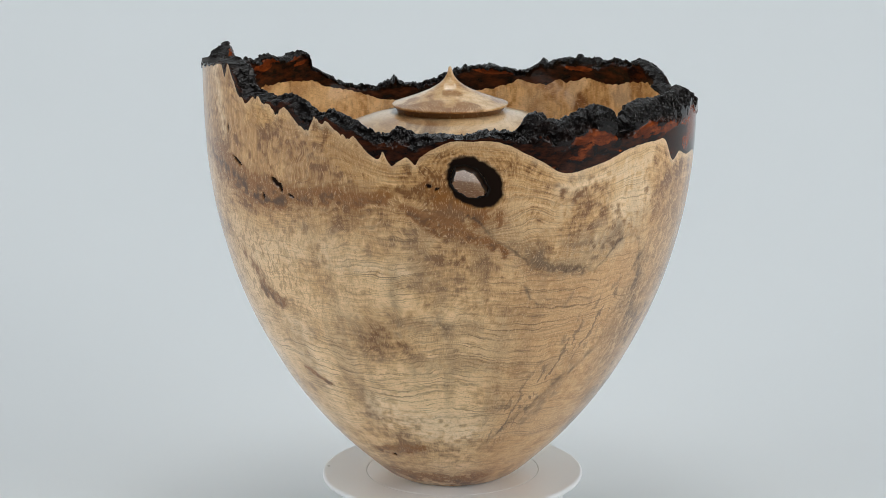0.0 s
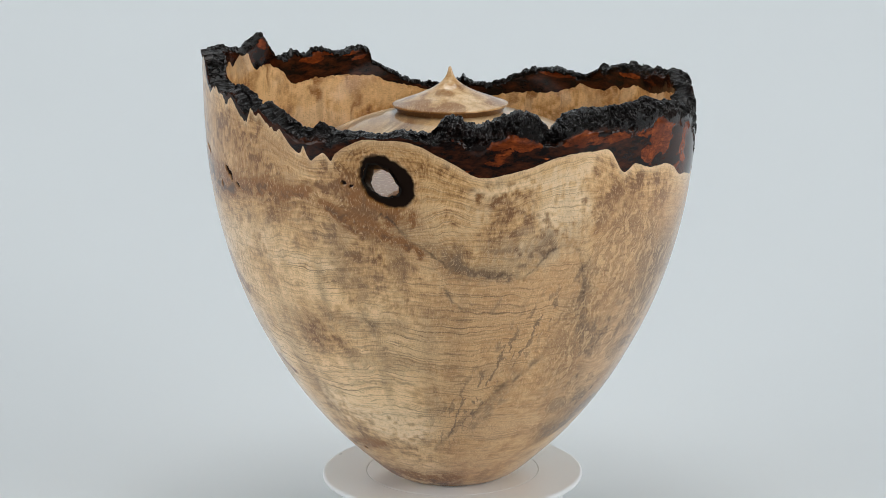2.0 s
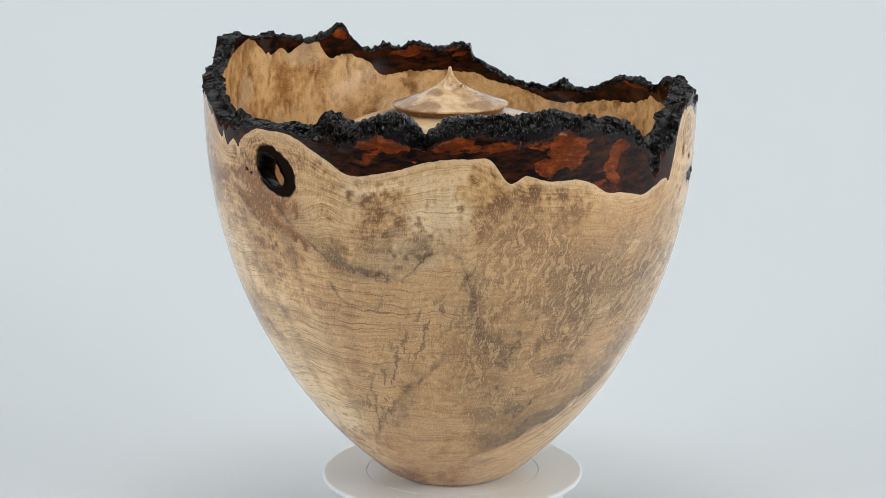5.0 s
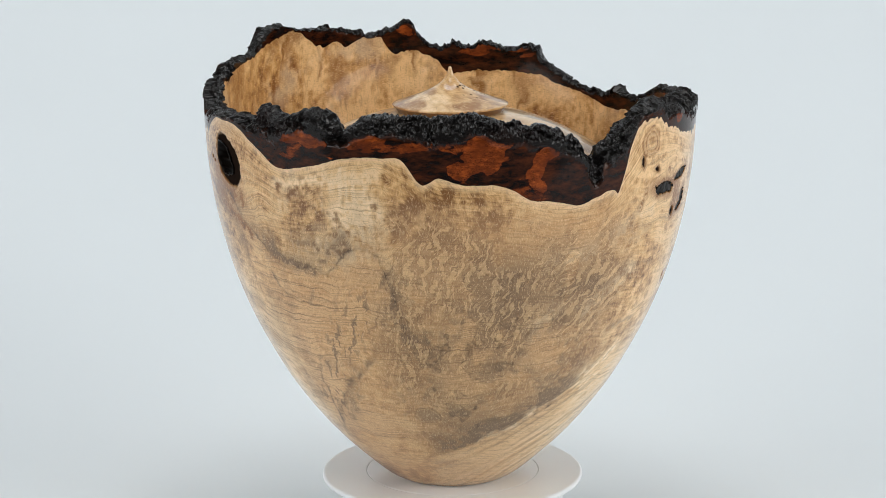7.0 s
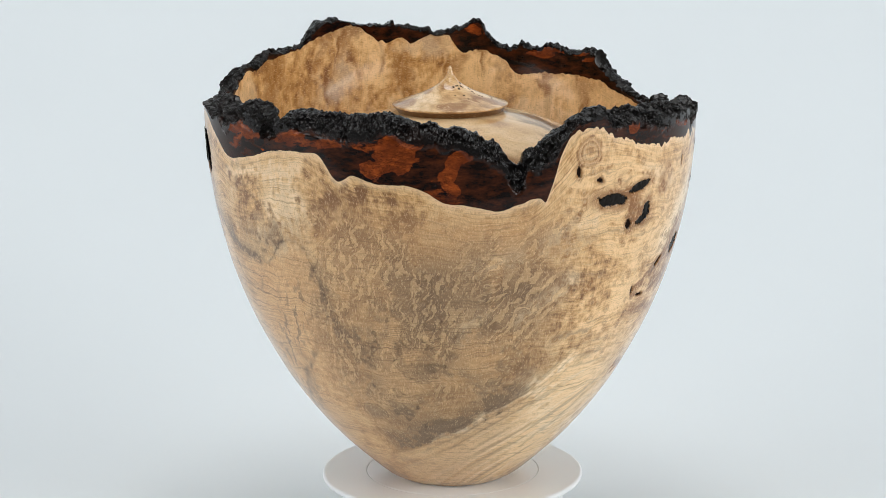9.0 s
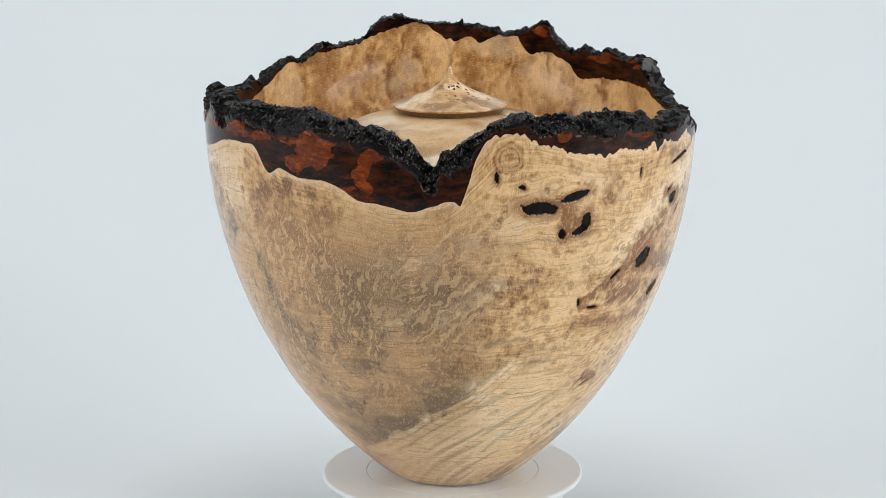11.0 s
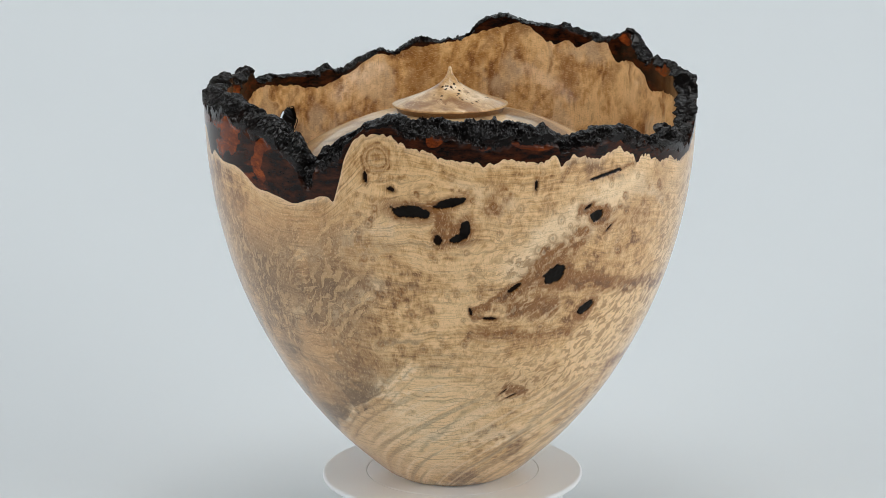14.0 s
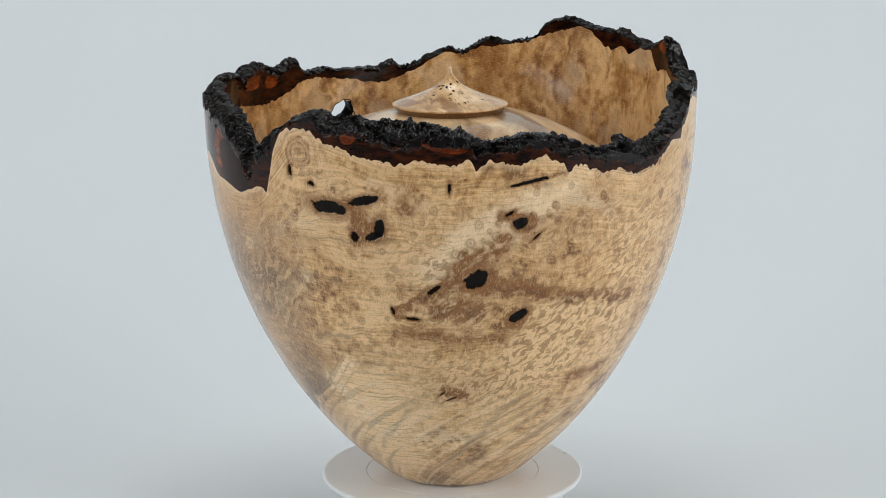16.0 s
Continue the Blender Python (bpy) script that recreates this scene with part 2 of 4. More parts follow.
# ---------------------------------------------------------------- backdrop and turntable
def build_backdrop():
    floor = -0.046
    prof = [(-0.65, floor), (-0.1, floor), (0.15, floor)]
    for k in range(1, 25):
        a = radians(90 * k / 24)
        prof.append((0.15 + 1.65 * math.sin(a), floor + 1.65 - 1.65 * math.cos(a)))
    prof.append((1.8, 2.7))
    x = np.linspace(-1.5, 1.5, 31)
    pts = np.array([[(a, y, z) for a in x] for y, z in prof])
    me = grid_mesh("backdrop", pts, closed=False)
    ob = new("backdrop", me)
    me.materials.append(PAPER)
    mark = bmesh.new()
    bmesh.ops.create_uvsphere(mark, u_segments=20, v_segments=10, radius=0.007)
    bmesh.ops.scale(mark, vec=(1.0, 0.9, 0.04), verts=mark.verts)
    bmesh.ops.rotate(mark, matrix=Euler((radians(13.5), 0, 0)).to_matrix(), verts=mark.verts)
    bmesh.ops.translate(mark, vec=(0.316, 0.535, -0.0005), verts=mark.verts)
    spot = bpy.data.meshes.new("smudge")
    mark.to_mesh(spot)
    mark.free()
    mesh_part("smudge", spot, SMUDGE, ob, "faint grey smudge on the paper")
    tagged(ob, "seamless white paper sweep behind and under the turntable", "backdrop", kind="structure")


def build_room():
    """Plain studio walls, floor and ceiling that close the place round the sweep."""
    x, y0, y1, z0, z1, w = 2.6, -3.2, 2.3, -0.05, 2.9, 0.1
    for name, low, high in (("floor", (-x, y0, z0 - w), (x, y1, z0)), ("ceiling", (-x, y0, z1), (x, y1, z1 + w)),
                            ("wall_west", (-x - w, y0, z0 - w), (-x, y1, z1 + w)), ("wall_east", (x, y0, z0 - w), (x + w, y1, z1 + w)),
                            ("wall_south", (-x - w, y0 - w, z0 - w), (x + w, y0, z1 + w)), ("wall_north", (-x - w, y1, z0 - w), (x + w, y1 + w, z1 + w))):
        bm = bmesh.new()
        bmesh.ops.create_cube(bm, size=1.0)
        size = Vector(high) - Vector(low)
        bmesh.ops.scale(bm, vec=size, verts=bm.verts)
        bmesh.ops.translate(bm, vec=Vector(low) + size / 2, verts=bm.verts)
        me = bpy.data.meshes.new(name)
        bm.to_mesh(me)
        bm.free()
        me.materials.append(ROOM)
        tagged(new(name, me), "plain grey painted studio surface", "floor" if name == "floor" else "ceiling" if name == "ceiling" else "wall", kind="structure")


def build_turntable():
    base = thing("turntable", "round glossy white display turntable under the wooden vessel", "turntable")
    r, h = 0.0753, 0.0036
    prof = [(0.0005, -0.0002), (0.0480, -0.0002), (0.0492, -0.0002), (0.0494, -0.0002), (0.0495, -0.0006), (0.0500, -0.0006), (0.0501, -0.0002), (0.0503, -0.0002), (0.0515, -0.0002), (r - 0.0045, -0.0002), (r - 0.0024, -0.0002)]
    for k in range(9):
        a = radians(90 * k / 8)
        prof.append((r - 0.0016 + 0.0016 * math.sin(a), -0.0018 + 0.0016 * math.cos(a)))
    prof += [(r - 0.0004, -h + 0.0006), (r - 0.0015, -h), (0.001, -h)]
    mesh_part("platter", grid_mesh("platter", lathe(prof), flip=False), PLASTIC, base)
    ring = [(0.0495, -0.0005), (0.0500, -0.0005)]
    mesh_part("groove", grid_mesh("groove", lathe(ring)), GROOVE, base, "thin grey ring groove in the white platter")
    mark = bmesh.new()
    bmesh.ops.create_uvsphere(mark, u_segments=12, v_segments=6, radius=0.0011)
    bmesh.ops.scale(mark, vec=(1, 1.6, 0.2), verts=mark.verts)
    bmesh.ops.translate(mark, vec=(-0.0722, 0.006, -0.0003), verts=mark.verts)
    me = bpy.data.meshes.new("speck")
    mark.to_mesh(me)
    mark.free()
    mesh_part("speck", me, GROOVE, base, "small grey speck on the platter's edge")
    foot = thing("pedestal", "white plastic pedestal under the turntable on the paper sweep", "pedestal")
    prof = [(0.0005, -0.0040), (0.060, -0.0040), (0.063, -0.0055), (0.066, -0.040), (0.0668, -0.0445), (0.066, -0.046), (0.0005, -0.046)]
    mesh_part("housing", grid_mesh("housing", lathe(prof)), HOUSING, foot)
    return base


# ---------------------------------------------------------------- the turned vessel
# heights in millimetres over the foot, every four degrees round the vessel
BARK_FOOT = [216, 216, 216, 214, 209, 204, 198, 197, 199, 201, 204, 206, 207, 207, 206, 194, 197, 194, 193, 193, 190, 184, 183,
             181, 179, 182, 184, 191, 216, 218, 218, 212, 210, 206, 206, 203, 205, 205, 203, 204, 204, 204, 203, 207, 202, 199,
             198, 195, 196, 192, 192, 194, 199, 204, 205, 214, 223, 222, 221, 224, 222, 223, 222, 222, 231, 236, 232, 230, 232,
             234, 239, 240, 242, 243, 246, 243, 239, 229, 232, 230, 227, 225, 220, 225, 218, 214, 207, 206, 206, 212]
RIM_TOP = [219, 218, 220, 220, 223, 229, 224, 225, 229, 230, 223, 222, 228, 228, 228, 228, 228, 229, 230, 226, 225, 222, 222,
           218, 214, 203, 211, 216, 221, 226, 229, 227, 227, 227, 225, 226, 225, 225, 222, 220, 215, 217, 218, 218, 217, 214,
           210, 208, 208, 210, 207, 208, 209, 212, 218, 222, 232, 231, 230, 233, 231, 232, 231, 231, 240, 245, 241, 239, 241,
           243, 243, 244, 244, 245, 248, 249, 247, 238, 234, 233, 236, 233, 228, 229, 226, 222, 219, 221, 219, 218]
BARK_INSIDE = [212, 213, 214, 215, 214, 210, 207, 205, 204, 205, 206, 207, 208, 208, 209, 210, 210, 211, 211, 212, 212, 213, 213,
               214, 214, 215, 215, 216, 216, 217, 216, 215, 213, 212, 213, 214, 211, 211, 209, 208, 210, 207, 204, 203, 203, 202,
               201, 199, 198, 198, 199, 202, 205, 207, 209, 213, 214, 215, 215, 215, 215, 213, 216, 224, 227, 226, 230, 238, 236,
               232, 236, 233, 238, 245, 244, 241, 239, 236, 233, 232, 230, 229, 226, 226, 224, 218, 214, 211, 209, 210]
# single teeth and notches in those lines: degrees, millimetres up, half width in degrees
FOOT_TEETH = [(103, 1.5, 1.3), (106.5, -4.3, 0.9), (109.5, 3.3, 1.3), (112.5, -1.7, 1.3), (155.5, 2.7, 0.9), (157.5, -3.2, 0.9), (160.5, 2, 0.9), (177, 1.8, 0.6),
              (178.5, -2.7, 0.9), (181.5, 1.9, 1.3), (216, -1.8, 0.6), (217.5, 2.7, 0.6), (220.5, -1.5, 0.9), (222.5, 2.1, 0.6), (243, -1.5, 0.9), (245.5, 1.6, 0.9),
              (258, 1.6, 0.9), (299.5, -3.3, 0.9), (301, 1.9, 0.6), (302, 4.9, 0.9), (305.5, -3.3, 0.9), (319, -2.6, 0.9), (322, 2.5, 1.3), (326.5, -2.2, 1.8),
              (329.5, 4.4, 0.9), (331.5, -2.3, 0.6), (339, 1.7, 0.9), (342.5, -1.2, 1.8), (345.5, 4.3, 0.6), (347.5, -2.8, 0.9), (350.5, 2.3, 0.9), (352.5, -2.7, 0.6)]
TOP_TEETH = [(14.5, -1.6, 0.9), (17.5, 1.3, 1.3), (20.5, -0.8, 0.9), (35.5, -0.9, 1.3), (38.5, 2.2, 0.9), (42, -2.8, 0.9), (45.5, 1.9, 1.3), (48.5, -1, 1.3),
             (79, -0.8, 0.9), (82, 1.2, 0.9), (101, -1.7, 0.6), (102.5, 2.1, 0.6), (105, -1, 0.9), (154.5, 1, 0.9), (158, -1, 0.9), (221, -1.1, 0.6),
             (222, 2.5, 0.6), (225, -1.3, 0.9), (238.5, 1.1, 0.9), (243, -1.5, 0.9), (245.5, 1.6, 0.9), (249, -1.2, 0.9), (251.5, 0.9, 0.9), (255, -0.8, 1.3),
             (258, 1.6, 0.9), (260.5, -0.6, 1.8), (281.5, 1.2, 0.6), (330, -1.2, 0.9), (333.5, 0.7, 1.3), (343, 0.7, 1.3), (346, -1.4, 0.9), (349, 0.8, 1.3)]
# thin horns that stand out of the rim: degrees, height, half width in degrees
HORNS = [(195.4, 212.5, 0.9), (197.8, 209.0, 0.7), (281.3, 246.5, 0.7), (258.5, 247.0, 2.6), (143.0, 227.5, 0.8)]
INSIDE_TEETH = [(143.5, 0.4, 1.3), (146.5, -1.1, 0.9), (149.5, 1.2, 0.9), (152.5, -0.7, 0.9), (155.5, 0.4, 0.9), (158, -0.4, 0.9), (160.5, 0.5, 0.6), (243, 0.7, 1.3),
                (246.5, -1, 1.3), (250, 1.7, 0.9), (253.5, -0.7, 1.8), (258.5, 1.2, 1.3), (262.5, -1.8, 1.3), (265.5, 2.5, 0.9), (268.5, -1, 1.3), (271, 0.7, 0.6),
                (276.5, -0.6, 0.9), (278.5, 1, 0.9), (281.5, -0.7, 1.3), (284.5, 0.5, 1.3), (326.5, 0.4, 1.3), (330.5, -0.5, 1.3), (333.5, 0.8, 0.9), (336, -0.4, 0.9)]
PROFILE = [(0.0, 33.5), (3, 38.8), (9.8, 47.0), (26.9, 65.2), (43.9, 79.9), (60.7, 92.1), (77.5, 102.1), (94.3, 110.9), (110.9, 118.2),
           (127.4, 124.1), (143.9, 128.8), (160.2, 132.5), (176.5, 135.1), (192.7, 136.8), (220, 137.9), (275, 138.2)]
HOLE = (3.9, 195.0, 10.2, 7.0, -38.0)     # degrees, height, half axes, tilt
HOLE_SINK = 4.5     # it slants down by this much through the wall
COLS = 1440
DEG = np.arange(COLS) * 360.0 / COLS


def radius_at(z):
    """The outer radius in metres at the height z in metres."""
    p = curve_through(PROFILE, 900) / 1000.0
    return np.interp(z, p[:, 0], p[:, 1])


def on_wall(deg, z, inset=0.0):
    a = np.radians(deg)
    r = radius_at(z) - inset
    return np.stack([r * np.sin(a), -r * np.cos(a), z], -1)


def oval(deg, z, place, wobble=0.0):
    """Distance from a tilted oval's middle, in units of its half axes; z in millimetres."""
    d0, z0, a, b, tilt = place
    x = np.radians(wrap(deg - d0)) * radius_at(z0 / 1000.0) * 1000.0
    y = z - z0
    c, s = math.cos(radians(tilt)), math.sin(radians(tilt))
    return np.hypot((x * c + y * s) / a, (-x * s + y * c) / b) + wobble


def from_line(deg, z, a, b):
    """Distance in millimetres from the stretch between two places (degrees, height), signed, and how far along it."""
    r = radius_at((a[1] + b[1]) / 2000.0) * 1000.0
    x, y = np.radians(wrap(deg - a[0])) * r, z - a[1]
    dx, dy = radians(b[0] - a[0]) * r, b[1] - a[1]
    n = math.hypot(dx, dy)
    return (-x * dy + y * dx) / n, (x * dx + y * dy) / n / n


# dark bark pockets and knots: degrees, height, half axes, tilt
POCKETS = [(-42.2, 189.2, 3.2, 1.5, -38), (-40.6, 186.6, 1.2, 2.6, 12), (-46.6, 180.4, 1.0, 1.7, 0), (-56, 196.3, 4.6, 1.0, -24), (-59.5, 212.6, 1.0, 2.0, 10), (-37.8, 183.0, 2.2, 0.8, -25),
           (-4.6, 193.2, 1.6, 1.0, -20), (-2.9, 191.6, 1.4, 0.9, 10)]
POCKETS += [(124.3, 179.4, 10.0, 3.9, -6), (132.8, 184.2, 7.8, 2.3, 14), (130.2, 164.3, 2.1, 2.4, 0), (136.0, 170.5, 2.6, 5.5, -8),
           (134.6, 165.5, 4.4, 1.8, 25), (151.7, 191.7, 1.0, 2.8, 0), (157.7, 141.7, 6.3, 4.4, 32), (168.7, 120.0, 4.8, 2.9, 35),
           (167.5, 172.2, 3.6, 3.2, 20), (164.8, 177.5, 3.0, 1.2, 30), (169.5, 194.0, 12.0, 0.9, 10), (142.6, 119.5, 3.6, 0.8, -5),
           (137.6, 124.0, 0.9, 2.2, 15), (171.5, 164.5, 3.4, 0.7, 40), (147.8, 136.2, 4.6, 1.3, 36), (120.2, 191.0, 2.0, 1.2, -25),
           (114.4, 196.5, 1.1, 3.0, 8), (151.9, 69.8, 3.6, 0.5, 25), (149.0, 73.0, 2.6, 0.5, 40), (-29.5, 26.3, 1.2, 0.8, 0)]
# ringed eyes of the burl: degrees, height, radius, darkness
EYES = [(-3.7, 194.3, 5.5, 0.9), (-59.5, 212.6, 6.0, 0.5), (-46.6, 180.4, 5.0, 0.6), (117.1, 207.0, 11.0, 0.35), (127.2, 189.7, 7.0, 0.6),
        (133.5, 168.5, 9.0, 0.6), (141.8, 125.1, 9.5, 0.5), (181.9, 166.1, 8.0, 0.5), (168.7, 120.0, 8.0, 0.5), (157.7, 141.7, 8.5, 0.4),
        (167.5, 172.2, 8.0, 0.5), (3.9, 195.0, 22.0, 0.3)]


# streaks in the maple: from (degrees, height) to (degrees, height), half width, strength
BROWN_FRONT = [(-69.6, 195.6, -40.4, 181.2, 4.3, 0.8), (-62.5, 189, -46, 181, 3.1, 0.7), (-46, 181, -24.9, 186.5, 2.8, 0.7), (-30.6, 186.8, -12, 183.8, 3.1, 0.6),
               (-12, 180.8, 3.9, 168.9, 2.5, 0.7), (3.9, 168.9, 13, 155.8, 1.6, 0.7), (-60.2, 148.8, -48.9, 117.6, 3.7, 0.4), (-56.7, 127.6, -46.4, 118.6, 2.2, 0.9),
               (-51.5, 78.7, -40.7, 72.1, 1.2, 0.9), (-41.3, 29.1, -10.3, 33.2, 1.9, 0.7), (-56.9, 7.4, 25.7, 6.9, 4.3, 0.7), (-4.6, 187.2, 12.6, 174.3, 3.1, 0.5)]
BROWN_BACK = [(138.1, 120.7, 149.6, 137.8, 1.9, 0.8), (149.6, 137.8, 164.8, 165.1, 4.3, 0.55), (162.1, 177.6, 171.2, 170.2, 2.8, 0.7), (146.7, 126.4, 160.4, 126, 3.7, 0.55),
              (158.8, 140.7, 177.4, 131.1, 2.8, 0.6), (177.4, 131.1, 205.7, 121, 2.2, 0.7), (148.6, 75.9, 157.3, 71.9, 2.5, 0.6), (137.6, 110.6, 166.9, 106.6, 2.2, 0.35),
              (189.2, 76.1, 206.3, 79.9, 2.2, 0.7), (129.3, 170.2, 134.6, 168, 5, 0.5), (166.2, 120.2, 170.9, 116.1, 5, 0.4), (140, 177.7, 145.1, 193.1, 3.7, 0.3)]
GREY_MIDDLE = [(25.5, 159.3, 34.5, 161.4, 4.3, 0.6), (33.1, 153.6, 43.2, 162.8, 5, 0.7), (22.4, 144.8, 33, 144.1, 3.1, 0.6), (51.9, 146.2, 54.8, 106.3, 2.8, 0.8),
               (16.4, 137.4, 21.5, 125.3, 0.9, 0.8), (23.1, 128.8, 29.1, 122.5, 0.9, 0.7), (29.1, 122.5, 31.4, 131.2, 0.9, 0.6), (59, 91.5, 68.1, 129.8, 6.8, 0.45),
               (57.2, 38.2, 83.2, 54.7, 5.6, 0.45), (25.1, 47.9, 36.3, 75.9, 2.5, 0.6), (25.1, 86.2, 38.1, 86.9, 3.1, 0.35)]
GREY_BELLY = [(53.4, 105.7, 61.4, 107.1, 4.3, 0.7), (60.3, 93, 61, 63.6, 6.8, 0.5), (62, 55.9, 84.6, 75.4, 4.3, 0.5), (60.9, 34.9, 86.4, 50, 3.1, 0.6),
              (84.9, 107.5, 96.1, 119.1, 3.1, 0.5), (96.2, 98.7, 104.1, 103.6, 2.5, 0.5), (98.1, 135.1, 105.3, 139.7, 1.9, 0.6)]
GREY_FRONT = [(-29.5, 117.6, -15.9, 110.4, 6.8, 0.4), (-15.5, 117.1, 8.6, 114.3, 5, 0.5), (-12.7, 89.8, 11, 93.3, 6.2, 0.35), (-13.9, 75.1, 8.4, 79.1, 0.9, 0.6),
              (-12.8, 146.7, -13.1, 107.3, 2.5, 0.4), (-3.7, 147.3, -1.4, 108, 2.5, 0.35), (17.2, 148.8, 33.9, 142.2, 2.8, 0.7), (12.8, 162, 21.2, 152.8, 4.3, 0.5)]
GREY_BACK = [(81.2, 149.2, 84.1, 89.9, 7.4, 0.4), (92.1, 132.5, 108.9, 134.5, 3.1, 0.5), (81.4, 96.2, 99.8, 71.3, 4.3, 0.5), (70.9, 36.7, 107.2, 75.8, 4.3, 0.5),
             (101.6, 162.4, 121.8, 159.5, 3.1, 0.35), (112.6, 104.6, 125.9, 107.1, 1.6, 0.6), (114.2, 141, 126.1, 138.5, 1.2, 0.5), (123.8, 86.3, 133.2, 91.9, 1.2, 0.4)]
CREAM_FRONT = [(-66, 246.2, -60.9, 208.1, 4.3, 0.6), (-61, 145.2, -26, 160.3, 7.4, 0.35), (-30.5, 67.9, 11, 43.8, 9.3, 0.5), (-45.5, 112.3, -40.8, 64.7, 5.6, 0.35),
               (36.3, 153.5, 50.9, 182.6, 6.8, 0.5), (22.8, 187.7, 52.2, 200.5, 3.1, 0.5), (-32.8, 149.2, -7.6, 147.2, 3.1, 0.3)]
CREAM_MIDDLE = [(75.9, 38, 96.1, 56.5, 1.6, 0.7), (96.1, 56.5, 122.7, 91.9, 1.6, 0.8), (106.7, 67.2, 130.3, 79.9, 0.9, 0.8), (99.3, 118.4, 116.9, 142.4, 6.2, 0.5),
                (38.5, 172.8, 48.4, 190.5, 6.2, 0.55), (42.8, 201.2, 41.7, 189, 0.9, 0.9), (87.9, 146.5, 102.7, 156.2, 4.3, 0.35), (84.9, 107.5, 94.2, 126.2, 4.3, 0.4)]
CREAM_BACK = [(147, 142.5, 164.7, 171.2, 5.6, 0.9), (152.2, 159.9, 172.2, 188.2, 6.2, 0.6), (132.6, 194.9, 147.4, 184.2, 4.3, 0.4), (108.3, 85.3, 127.2, 37.5, 5, 0.35),
              (136.2, 43.4, 170.2, 42.7, 6.2, 0.4), (177.5, 190.2, 191.9, 174.1, 3.7, 0.6), (105.8, 157.5, 120.9, 174.5, 3.7, 0.4)]


def streaks(rows, deg, z, n2, n3):
    """How strongly each place is covered by the streaks, which fray at their borders."""
    total = np.zeros(len(z))
    for d0, z0, d1, z1, width, strength in rows:
        off, along = from_line(deg, z, (d0, z0), (d1, z1))
        off = off + 2.0 * n2 + (0.5 * width + 0.8) * (1.2 * n2 + 1.6 * n3)
        total += strength * np.exp(-(off / (1.3 * width)) ** 2) * smooth(along, -0.08, 0.12) * smooth(along, 1.08, 0.88) * np.clip(0.85 + 1.6 * n3, 0.2, 1.2)
    return total


